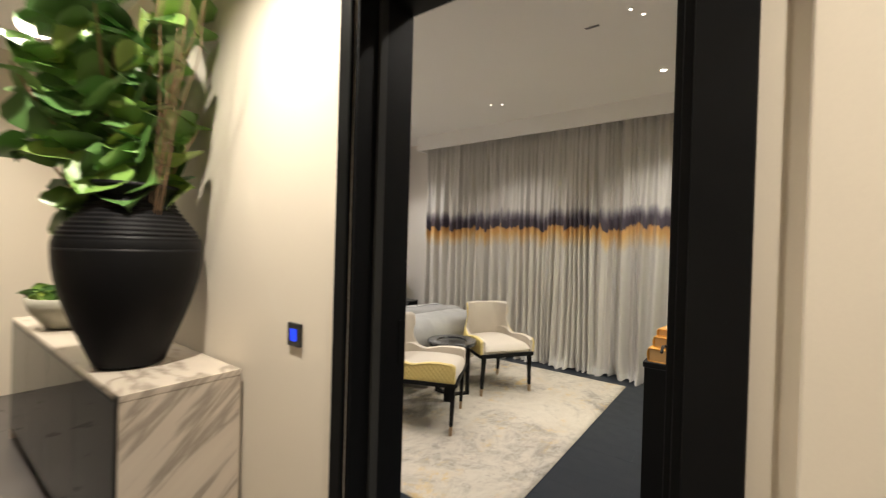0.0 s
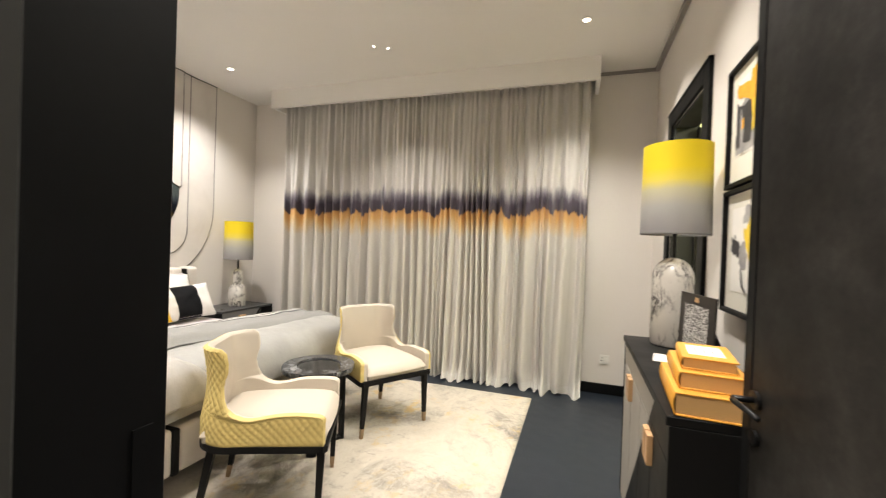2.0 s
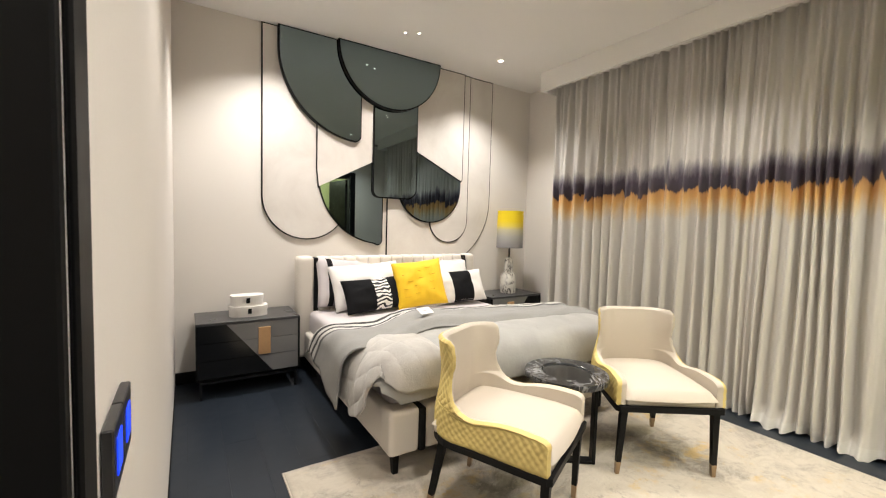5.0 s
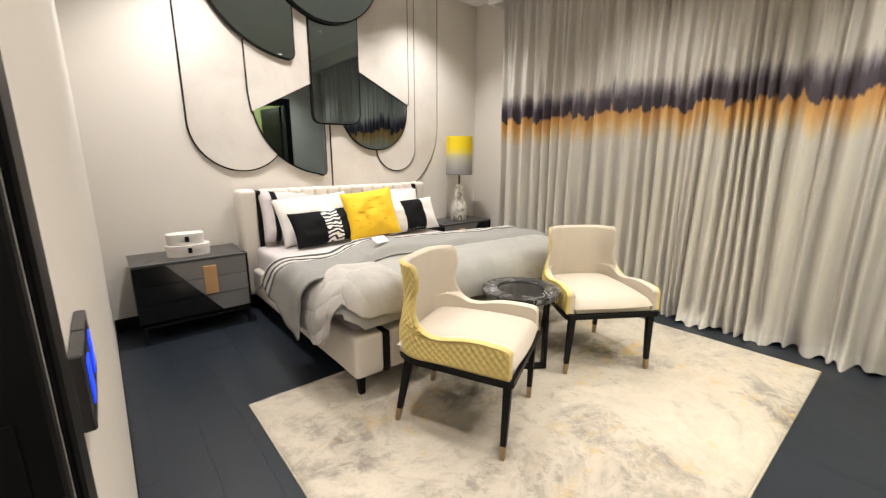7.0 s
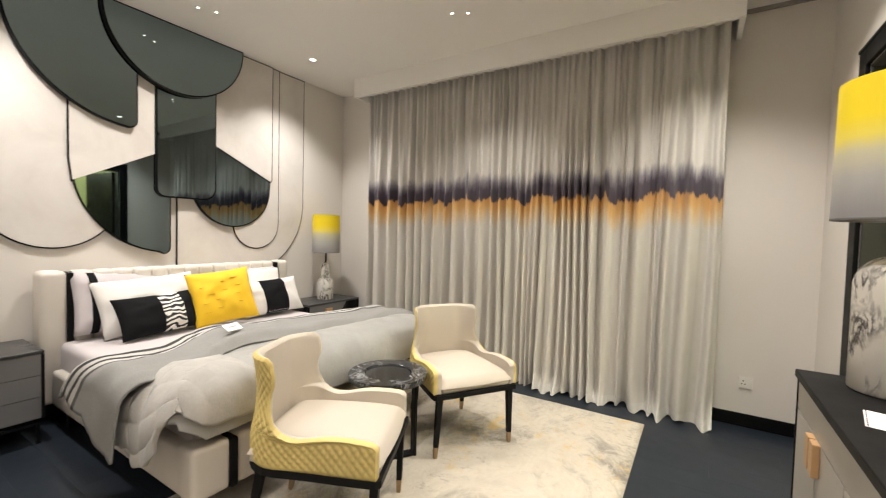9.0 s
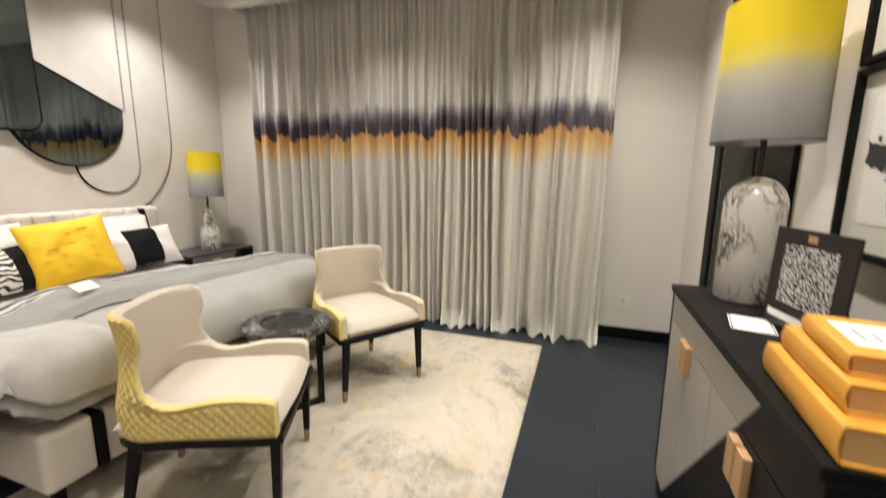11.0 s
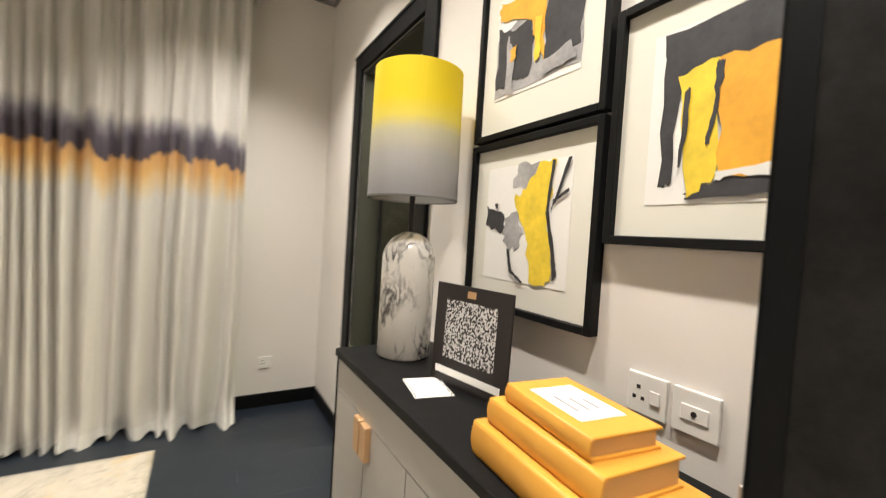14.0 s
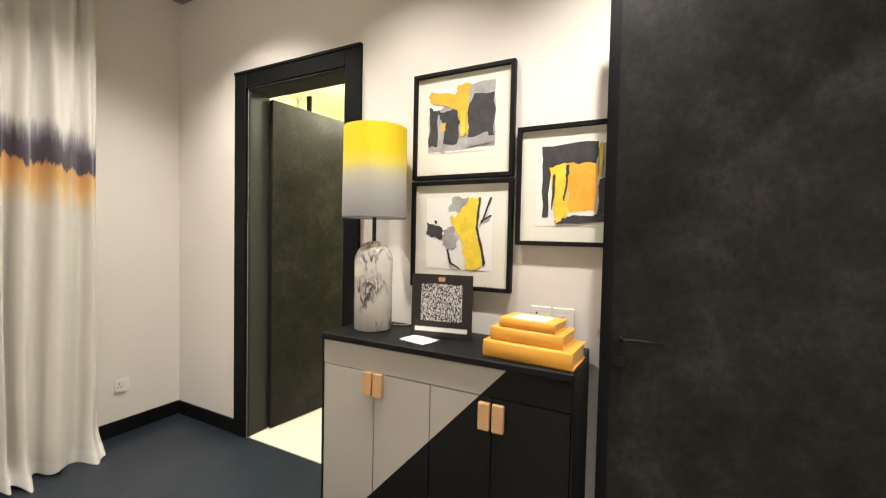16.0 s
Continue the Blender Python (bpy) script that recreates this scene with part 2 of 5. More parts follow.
def marble(name, ground, vein, scale, lo, hi, rough, stretch=(1, 1, 1), warp=1.5):
    nt, bs, tc = shader(name)
    co = tc.outputs["Object"]
    n = noisy(nt, co, scale, 8, 0.62, stretch=stretch, warp=warp)
    ridge = maths(nt, "ABSOLUTE", maths(nt, "SUBTRACT", n, 0.5))
    patch = ramp(nt, noisy(nt, co, scale * 0.6, 3, 0.5), [(0.42, (0, 0, 0)), (0.6, (1, 1, 1))])
    veins = ramp(nt, ridge, [(lo, (1, 1, 1)), (hi, (0, 0, 0))])
    col = mixed(nt, maths(nt, "MULTIPLY", veins, patch), ground, vein)
    cloud = ramp(nt, noisy(nt, co, scale * 0.4, 5), [(0.3, (0.86,) * 3), (0.7, (1.0,) * 3)])
    nt.links.new(mixed(nt, 1.0, col, cloud, "MULTIPLY"), bs.inputs["Base Color"])
    bs.inputs["Roughness"].default_value = rough


marble("white_marble", (0.82, 0.79, 0.74), (0.10, 0.09, 0.09), 15.0, 0.010, 0.060, 0.2, (1, 1, 0.42), 0.7)
marble("black_marble", (0.020, 0.021, 0.024), (0.30, 0.30, 0.31), 6.0, 0.006, 0.035, 0.18)

# console cladding: pale slab with broad diagonal grey bands
nt, bs, tc = shader("console_marble")
co = tc.outputs["Object"]
mp = nt.nodes.new("ShaderNodeMapping")
mp.inputs["Rotation"].default_value = (radians(-42), 0, radians(10))
nt.links.new(co, mp.inputs[0])
n = noisy(nt, mp.outputs[0], 3.2, 6, 0.55, stretch=(0.7, 0.25, 2.6), warp=0.25)
nt.links.new(ramp(nt, n, [(0.36, (0.66, 0.59, 0.50)), (0.50, (0.62, 0.55, 0.47)), (0.56, (0.36, 0.31, 0.26)), (0.60, (0.58, 0.51, 0.43)), (0.75, (0.70, 0.63, 0.54))]), bs.inputs["Base Color"])
bs.inputs["Roughness"].default_value = 0.12

# duvet cloth and woven throw
nt, bs, tc = shader("duvet_cloth")
co = tc.outputs["Object"]
nt.links.new(ramp(nt, noisy(nt, co, 2.4, 6), [(0.3, (0.29, 0.286, 0.275)), (0.7, (0.38, 0.375, 0.36))]), bs.inputs["Base Color"])
bs.inputs["Roughness"].default_value = 0.5
bs.inputs["Sheen Weight"].default_value = 0.1
bumped(nt, bs, noisy(nt, co, 26, 6, 0.6, warp=0.6), 0.35, 0.008)
nt, bs, tc = shader("comforter_cloth")
co = tc.outputs["Object"]
nt.links.new(ramp(nt, noisy(nt, co, 5, 7, 0.65), [(0.3, (0.35, 0.337, 0.315)), (0.7, (0.47, 0.45, 0.425))]), bs.inputs["Base Color"])
bs.inputs["Roughness"].default_value = 0.7
bs.inputs["Sheen Weight"].default_value = 0.2
bumped(nt, bs, noisy(nt, co, 45, 6, 0.65, warp=0.8), 0.45, 0.006)
nt, bs, tc = shader("throw_cloth")
co = tc.outputs["UV"]
u = axis(nt, co, 0)
stripe = ramp(nt, u, [(0.0, (0.30, 0.295, 0.285)), (0.07, (0.56, 0.545, 0.52)), (0.12, (0.07, 0.068, 0.07)), (0.16, (0.56, 0.545, 0.52)), (0.21, (0.07, 0.068, 0.07)), (0.25, (0.56, 0.545, 0.52)), (0.30, (0.12, 0.118, 0.118)), (0.34, (0.30, 0.295, 0.285))], "CONSTANT")
knit = ramp(nt, noisy(nt, tc.outputs["Object"], 150, 3), [(0.3, (0.82,) * 3), (0.7, (1.0,) * 3)])
nt.links.new(mixed(nt, 1.0, stripe, knit, "MULTIPLY"), bs.inputs["Base Color"])
bs.inputs["Roughness"].default_value = 0.9
bs.inputs["Specular IOR Level"].default_value = 0.1
bumped(nt, bs, noisy(nt, tc.outputs["Object"], 120, 3), 0.35, 0.004)

# zebra print cloth
nt, bs, tc = shader("zebra_cotton")
w = nt.nodes.new("ShaderNodeTexWave")
w.bands_direction = "Z"
w.inputs["Scale"].default_value, w.inputs["Distortion"].default_value, w.inputs["Detail"].default_value, w.inputs["Detail Scale"].default_value = 9.0, 7.0, 1.5, 1.3
nt.links.new(tc.outputs["Object"], w.inputs[0])
nt.links.new(ramp(nt, w.outputs["Fac"], [(0.46, (0.02, 0.02, 0.022)), (0.54, (0.78, 0.75, 0.70))]), bs.inputs["Base Color"])
bs.inputs["Roughness"].default_value = 0.85

# leaves
nt, bs, tc = shader("leaf")
gi = nt.nodes.new("ShaderNodeNewGeometry")
nt.links.new(ramp(nt, gi.outputs["Random Per Island"], [(0, (0.055, 0.13, 0.035)), (0.45, (0.11, 0.23, 0.06)), (0.8, (0.19, 0.34, 0.075)), (1, (0.36, 0.46, 0.10))]), bs.inputs["Base Color"])
bs.inputs["Roughness"].default_value = 0.42
bumped(nt, bs, noisy(nt, tc.outputs["Object"], 40, 4), 0.2, 0.004)

for nm, colour, power in (("glow", (1.0, 0.90, 0.76), 14.0), ("screen_blue", (0.010, 0.055, 1.0), 1.1)):
    nt, bs, tc = shader(nm)
    bs.inputs["Base Color"].default_value = (*colour, 1)
    bs.inputs["Emission Color"].default_value = (*colour, 1)
    bs.inputs["Emission Strength"].default_value = power


# ---- building tools ----
def part(name, bm, material, parent, label="", smooth=False, at=None):
    """Links a bmesh as one mesh object under a thing or a part."""
    me = bpy.data.meshes.new(name)
    bmesh.ops.recalc_face_normals(bm, faces=bm.faces)
    bm.to_mesh(me)
    bm.free()
    if smooth:
        me.shade_smooth()
    me.materials.append(M[material] if isinstance(material, str) else material)
    ob = new(name, me)
    ob.parent = parent
    if at is not None:
        ob.matrix_basis = at
    if label:
        ob["label"] = label
    return ob


def thing(name, label, category, at=(0, 0, 0), rz=0.0, group="", kind=""):
    ob = new(name)
    ob.empty_display_size = 0.05
    ob.matrix_basis = pose(*at, 0, 0, rz)
    return tagged(ob, label, category, group, kind)


def structure(name, bm, material, label, category, smooth=False):
    return tagged(part(name, bm, material, None, label, smooth), label, category, kind="structure")


def cuboid(x0, y0, z0, x1, y1, z1, bevel=0.0, seg=2, bm=None):
    b = bmesh.new()
    bmesh.ops.create_cube(b, size=1.0)
    for v in b.verts:
        v.co = Vector(((x0 + x1) / 2 + v.co.x * (x1 - x0), (y0 + y1) / 2 + v.co.y * (y1 - y0), (z0 + z1) / 2 + v.co.z * (z1 - z0)))
    if bevel:
        bmesh.ops.bevel(b, geom=list(b.edges), offset=bevel, segments=seg, profile=0.6, affect="EDGES")
    if bm is None:
        return b
    me = bpy.data.meshes.new("tmp")
    b.to_mesh(me)
    b.free()
    bm.from_mesh(me)
    bpy.data.meshes.remove(me)
    return bm


def lathe(profile, seg=32, bm=None):
    """Turns (radius, height) pairs round the z axis."""
    bm = bm or bmesh.new()
    rings = []
    for r, h in profile:
        if r < 1e-5:
            rings.append([bm.verts.new((0, 0, h))])
        else:
            rings.append([bm.verts.new((r * math.cos(2 * math.pi * i / seg), r * math.sin(2 * math.pi * i / seg), h)) for i in range(seg)])
    for a, b in zip(rings, rings[1:]):
        for i in range(seg):
            j = (i + 1) % seg
            q = [a[i % len(a)], a[j % len(a)], b[j % len(b)], b[i % len(b)]]
            q = [v for k, v in enumerate(q) if v not in q[:k]]
            if len(q) > 2:
                bm.faces.new(q)
    return bm


def slab(outline, x0, x1, bevel=0.0):
    """A plate with the given outline in (y, z), between two x."""
    bm = bmesh.new()
    f = bm.faces.new([bm.verts.new((x0, y, z)) for y, z in outline])
    out = bmesh.ops.extrude_face_region(bm, geom=[f])
    bmesh.ops.translate(bm, vec=(x1 - x0, 0, 0), verts=[g for g in out["geom"] if isinstance(g, bmesh.types.BMVert)])
    return bm


def arc(cy, cz, r, a0, a1, n=18):
    return [(cy + r * math.cos(radians(a0 + (a1 - a0) * i / n)), cz + r * math.sin(radians(a0 + (a1 - a0) * i / n))) for i in range(n + 1)]


def grown(outline, d):
    """The outline moved outwards by d."""
    n, out = len(outline), []
    area = sum(outline[i][0] * outline[(i + 1) % n][1] - outline[(i + 1) % n][0] * outline[i][1] for i in range(n))
    s = 1 if area > 0 else -1
    for i in range(n):
        p, q, r = Vector(outline[i - 1]), Vector(outline[i]), Vector(outline[(i + 1) % n])
        a, b = (q - p).normalized(), (r - q).normalized()
        na, nb = Vector((a.y, -a.x)) * s, Vector((b.y, -b.x)) * s
        m = (na + nb).normalized()
        out.append(tuple(q + m * d / max(0.5, m.dot(na))))
    return out


def grid_mesh(nu, nv, place, bm=None, closed_u=False):
    bm = bm or bmesh.new()
    vs = [[bm.verts.new(place(i / (nu - 1), j / (nv - 1))) for j in range(nv)] for i in range(nu)]
    for i in range(nu - 1):
        for j in range(nv - 1):
            bm.faces.new((vs[i][j], vs[i + 1][j], vs[i + 1][j + 1], vs[i][j + 1]))
    return bm


def tube(points, radii, seg=8, bm=None):
    """A round tapered rod along points."""
    bm = bm or bmesh.new()
    rings = []
    for k, p in enumerate(points):
        p = Vector(p)
        d = (Vector(points[min(k + 1, len(points) - 1)]) - Vector(points[max(k - 1, 0)])).normalized()
        side = d.orthogonal().normalized()
        up = d.cross(side)
        rings.append([bm.verts.new(p + (side * math.cos(2 * math.pi * i / seg) + up * math.sin(2 * math.pi * i / seg)) * radii[k]) for i in range(seg)])
    for a, b in zip(rings, rings[1:]):
        for i in range(seg):
            bm.faces.new((a[i], a[(i + 1) % seg], b[(i + 1) % seg], b[i]))
    bm.faces.new(rings[0])
    bm.faces.new(rings[-1])
    return bm


def bisect(table, x):
    """Index of the last entry not above x."""
    lo, hi = 0, len(table)
    while hi - lo > 1:
        mid = (lo + hi) // 2
        lo, hi = (mid, hi) if table[mid] <= x else (lo, mid)
    return lo


def smoothstep(a, b, x):
    t = max(0.0, min(1.0, (x - a) / (b - a)))
    return t * t * (3 - 2 * t)


# ---- structure ----
E0, N0, W0, S0, SH = 0.0, 5.83, -4.7, 1.945, 1.65      # faces of the bedroom walls; SH: hall face of the door wall
DX0, DX1, DH = -1.155, -0.13, 2.45                     # entry opening
BY0, BY1, BH = 4.205, 5.050, 2.36                      # bathroom opening

bm = cuboid(E0, S0, 0, E0 + 0.15, BY0, ROOM_H)
cuboid(E0, BY1, 0, E0 + 0.15, N0, ROOM_H, bm=bm)
cuboid(E0, BY0, BH, E0 + 0.15, BY1, ROOM_H, bm=bm)
wall_east = structure("wall_east", bm, "wall", "warm off-white painted plaster wall behind the sideboard", "wall")
wall_north = structure("wall_north", cuboid(W0 - 0.15, N0, 0, E0 + 0.15, N0 + 0.15, ROOM_H), "wall", "warm off-white painted wall behind the curtains", "wall")
wall_west = structure("wall_west", cuboid(W0 - 0.15, S0, 0, W0, N0, ROOM_H), "wall", "warm off-white painted wall behind the bed", "wall")
MID = 1.80
bm = cuboid(W0 - 0.15, MID, 0, DX0 - 0.022, S0, ROOM_H)
cuboid(DX1 + 0.022, MID, 0, E0 + 0.15, S0, ROOM_H, bm=bm)
cuboid(DX0 - 0.022, MID, DH, DX1 + 0.022, S0, ROOM_H, bm=bm)
wall_south = structure("wall_south", bm, "wall", "warm off-white painted wall round the bedroom entrance", "wall")
bm = cuboid(-5.4, SH, 0, DX0 - 0.022, MID, ROOM_H)
cuboid(DX1 + 0.022, SH, 0, 1.6, MID, ROOM_H, bm=bm)
cuboid(DX0 - 0.022, SH, DH, DX1 + 0.022, MID, ROOM_H, bm=bm)
wall_hall = structure("wall_hall", bm, "hall_wall", "cream painted hallway wall lit from above", "wall")
for nm, box in (("wall_hall_west", (-5.55, -1.6, -5.4, MID)), ("wall_hall_east", (1.6, -1.6, 1.75, MID)), ("wall_hall_back", (-5.55, -1.75, 1.75, -1.6))):
    structure(nm, cuboid(box[0], box[1], 0, box[2], box[3], ROOM_H), "hall_wall", "plain cream painted hallway wall", "wall")
wall_pilaster = structure("wall_pilaster", cuboid(0.075, SH - 0.035, 0, 0.30, SH, ROOM_H, 0.004), "hall_wall", "shallow cream pilaster beside the black door frame", "wall")

floor = structure("floor", cuboid(W0 - 0.15, SH, -0.12, E0 + 0.15, N0 + 0.15, -0.009), "grout", "dark bedroom floor of wide slate-blue planks", "floor")
floor_hall = structure("floor_hall", cuboid(-5.55, -1.75, -0.12, 1.75, SH, -0.002), "hall_floor", "polished taupe hallway floor", "floor")
ceiling = structure("ceiling", cuboid(W0 - 0.15, MID, ROOM_H, E0 + 0.15, N0 + 0.15, ROOM_H + 0.12), "ceiling", "flat white painted bedroom ceiling", "ceiling")
ceiling_hall = structure("ceiling_hall", cuboid(-5.55, -1.75, ROOM_H, 1.75, MID, ROOM_H + 0.12), "ceiling", "flat white hallway ceiling", "ceiling")
bm = cuboid(-4.12, 5.43, 2.925, -0.525, 5.47, ROOM_H)
cuboid(-0.56, 5.47, 2.925, -0.525, N0, ROOM_H, bm=bm)
cuboid(-4.12, 5.47, 2.925, -4.085, N0, ROOM_H, bm=bm)
trim_pelmet = structure("trim_pelmet", bm, "ceiling", "white boxed curtain pelmet under the ceiling", "pelmet")
# solid grey strips in place of the shadow gap between walls and ceiling
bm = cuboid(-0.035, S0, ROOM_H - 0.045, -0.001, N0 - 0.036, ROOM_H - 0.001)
trim_cornice = structure("trim_cornice", bm, "gap_shade", "narrow grey strip standing in for the shadow gap along the ceiling edge", "trim")
structure("trim_cornice_north", cuboid(-0.525, N0 - 0.02, ROOM_H - 0.03, -0.001, N0 - 0.001, ROOM_H - 0.001), "gap_shade", "narrow grey strip standing in for the shadow gap along the ceiling edge", "trim")

# black skirting boards
bb = cuboid(W0, N0 - 0.015, 0, E0, N0, 0.10, 0.003, 1)
cuboid(E0 - 0.015, S0, 0, E0, 4.09, 0.10, 0.003, 1, bb)
cuboid(E0 - 0.015, 5.165, 0, E0, N0 - 0.015, 0.10, 0.003, 1, bb)
cuboid(W0, S0, 0, W0 + 0.015, N0 - 0.015, 0.10, 0.003, 1, bb)
cuboid(W0 + 0.015, S0, 0, -1.23, S0 + 0.006, 0.02, 0.0, 1, bb)
structure("baseboard", bb, "black_paint", "black painted skirting boards", "baseboard")

# bathroom beyond the second door
bm = cuboid(2.4, 2.9, 0, 2.5, 6.0, 2.8)
cuboid(0.15, 2.8, 0, 2.5, 2.9, 2.8, bm=bm)
cuboid(0.15, 6.0, 0, 2.5, 6.1, 2.8, bm=bm)
structure("wall_bathroom", bm, "bath_wall", "yellow-green lit bathroom walls", "wall")
structure("floor_bathroom", cuboid(0.0, 2.8, -0.12, 2.5, 6.1, 0.004), "bath_floor", "pale cream bathroom floor tiles", "floor")
structure("ceiling_bathroom", cuboid(0.15, 2.8, 2.8, 2.5, 6.1, 2.9), "ceiling", "white bathroom ceiling", "ceiling")
bm = cuboid(1.25, 3.95, 0.004, 1.28, 3.98, 2.8)
cuboid(1.25, 5.77, 0.004, 1.28, 5.81, 2.8, bm=bm)
cuboid(1.25, 4.52, 0.004, 1.28, 4.55, 2.8, bm=bm)
structure("trim_shower_screen", bm, "black_paint", "black uprights of a shower screen", "trim")
data = bpy.data.lights.new("bathroom_lamp", "POINT")
data.energy, data.color, data.shadow_soft_size = 100, (1.0, 0.95, 0.66), 0.12
lamp = new("bathroom_lamp", data)
lamp.location = (1.0, 4.6, 2.6)


def surround(name, label, x0, x1, h, w, faces, swap, proud=(0.022, 0.022), w2=None, lining="jamb_grey"):
    """Door architraves on both wall faces and the lining between; swap: the opening lies in a wall along y."""
    group = thing(name, label, "door frame", kind="structure")

    def b(u0, v0, z0, u1, v1, z1, bev=0.003, bmx=None):
        return cuboid(v0, u0, z0, v1, u1, z1, bev, 1, bmx) if swap else cuboid(u0, v0, z0, u1, v1, z1, bev, 1, bmx)

    lo, hi = faces
    w2 = w2 or w
    for v0, v1 in ((lo - proud[0], lo), (hi, hi + proud[1])):
        part("architrave", b(x0 - w, v0, 0, x0, v1, h + w), "black_paint", group)
        part("architrave", b(x1, v0, 0, x1 + w2, v1, h + w), "black_paint", group)
        part("architrave", b(x0, v0, h, x1, v1, h + w), "black_paint", group)
        part("architrave_bead", b(x0 - w, v0 - (0.006 if v0 < lo else 0), h + w - 0.02, x1 + w2, v1 + (0 if v0 < lo else 0.006), h + w), "black_paint", group)
    t = 0.022
    part("jamb", b(x0, lo, 0, x0 + t, hi, h), lining, group, "dark jamb lining")
    part("jamb", b(x1 - t, lo, 0, x1, hi, h), lining, group, "dark jamb lining")
    part("jamb_head", b(x0 + t, lo, h - t, x1 - t, hi, h), lining, group)
    return group, b


door_frame, b = surround("door_frame", "black painted door frame with grey lining at the entrance", DX0 - 0.022, DX1 + 0.022, DH, 0.062, (SH, S0), False, (0.022, 0.008), 0.108, "black_paint")
part("door_stop", b(DX0, SH + 0.093, 0, DX0 + 0.014, SH + 0.136, DH - 0.02), "jamb_grey", door_frame, "dark grey door stop")
part("door_stop", b(DX1 - 0.016, SH + 0.02, 0, DX1, SH + 0.08, DH - 0.02), "black_paint", door_frame)
part("strike_plate", b(DX0, 1.90, 0.98, DX0 + 0.003, 1.925, 1.16, 0), "black_paint", door_frame)
bath_frame, b = surround("bathroom_door_frame", "black painted frame with grey lining round the bathroom door", BY0, BY1, BH, 0.112, (0.0, 0.15), True)
part("door_stop", b(BY0 + 0.022, 0.09, 0, BY0 + 0.04, 0.115, BH - 0.022), "black_paint", bath_frame)


def lever(parent, along, side):
    """A black lever handle with rose and key rose, on the leaf face at x = side."""
    s = 1 if side > 0 else -1
    rose = lathe([(0.0, 0.0), (0.022, 0.0), (0.022, 0.008), (0.0, 0.009)], 20)
    turn = Matrix.Rotation(radians(90 * s), 4, "Y")
    hd = part("handle", rose, "handle_black", parent, "black lever door handle", at=Matrix.Translation((side, along, 1.045)) @ turn)
    part("lever", tube([(0, 0, 0.006), (0, 0, 0.05), (0.002, -0.02, 0.058), (0.0, -0.13, 0.056)], [0.008, 0.008, 0.007, 0.006], 10), "handle_black", hd, smooth=True)
    part("key_rose", lathe([(0.0, 0.0), (0.018, 0.0), (0.018, 0.008), (0.0, 0.009)], 18), "handle_black", parent, at=Matrix.Translation((side, along, 0.955)) @ turn)


def door_leaf(name, label, hinge, free, h, thick):
    """A leaf from hinge to free end; local y runs from hinge to free end."""
    d = Vector(free) - Vector(hinge)
    ob = thing(name, label, "door", (hinge[0], hinge[1], 0.008), math.degrees(math.atan2(-d.x, d.y)), kind="structure")
    part("leaf", cuboid(0, 0, 0, thick, d.length, h, 0.003, 1), "door_leaf", ob, "cloudy dark brown laminate door leaf")
    part("edge_band", cuboid(-0.002, d.length - 0.0005, 0, thick + 0.002, d.length + 0.004, h, 0.001, 1), "black_paint", ob)
    part("edge_strip", cuboid(-0.002, d.length - 0.034, 0.001, -0.0002, d.length - 0.001, h - 0.001), "black_paint", ob, "black edge strip")
    lever(ob, d.length - 0.065, -0.0025)
    lever(ob, d.length - 0.055, thick + 0.001)
    part("lock_plate", cuboid(0.012, d.length + 0.004, 0.93, thick - 0.012, d.length + 0.0055, 1.11), "steel", ob)
    part("latch", cuboid(0.016, d.length + 0.0055, 1.03, thick - 0.016, d.length + 0.013, 1.06, 0.002, 1), "steel", ob)
    for hz in (0.22, 1.1, 2.0):
        part("hinge", tube([(thick * 0.5, -0.006, hz), (thick * 0.5, -0.006, hz + 0.1)], [0.008, 0.008], 8), "handle_black", ob)
    return ob


door_1 = door_leaf("door_1", "open dark brown laminate bedroom door with black lever handle", (-0.165, 1.865), (-0.243, 2.775), 2.42, 0.045)
door_2 = door_leaf("door_2", "half-open dark brown bathroom door", (0.155, 5.035), (0.975, 4.93), 2.32, 0.04)

# ---- bed wall panels and mirrors ----
WX = W0
TOP = ROOM_H - 0.012


def wall_panel(name, label, category, outline, material, depth, back=0.0, rim=0.011):
    ob = thing(name, label, category, group="headboard wall panels")
    part("edge", slab(grown(outline, rim), WX + back, WX + depth - 0.004), "black_paint", ob, "thin black metal edge")
    part("face", slab(outline, WX + back + 0.002, WX + depth), material, ob)
    return ob


P_, Q_ = "beige microcement wall panel with a rounded foot and thin dark edge", "wall panel"
G_, R_ = "smoked grey-green mirror panel with a curved edge", "mirror panel"
wall_panel("wall_panel", P_, Q_, [(2.615, TOP), *arc(3.005, 1.624, 0.39, 180, 360, 26), (3.395, TOP)], "panel_beige", 0.022)
wall_panel("wall_panel", "wide beige panel curving in behind the headboard", Q_, [(3.84, TOP), (3.84, 0.3), (4.41, 0.3), (4.41, 0.92), *arc(4.41, 1.70, 0.78, -78, 0, 22), (5.19, TOP)], "panel_beige", 0.014)
wall_panel("wall_panel", P_, Q_, [(4.353, 2.4), *arc(4.603, 1.456, 0.25, 180, 360, 22), (4.853, 2.4), (4.853, TOP), (4.353, TOP)], "panel_beige", 0.026)
wall_panel("wall_panel", "beige panel with a slanted lower end above a mirror", Q_, [(4.150, TOP), (4.150, 2.188), (4.745, 1.912), (4.757, 1.93), (4.757, TOP)], "panel_beige", 0.046)
wall_panel("wall_panel", "beige panel with a slanted lower end above a mirror", Q_, [(3.094, TOP - 0.02), (3.094, 1.9), (3.112, 1.735), (3.655, 2.020), (3.655, TOP - 0.02)], "panel_beige", 0.036)
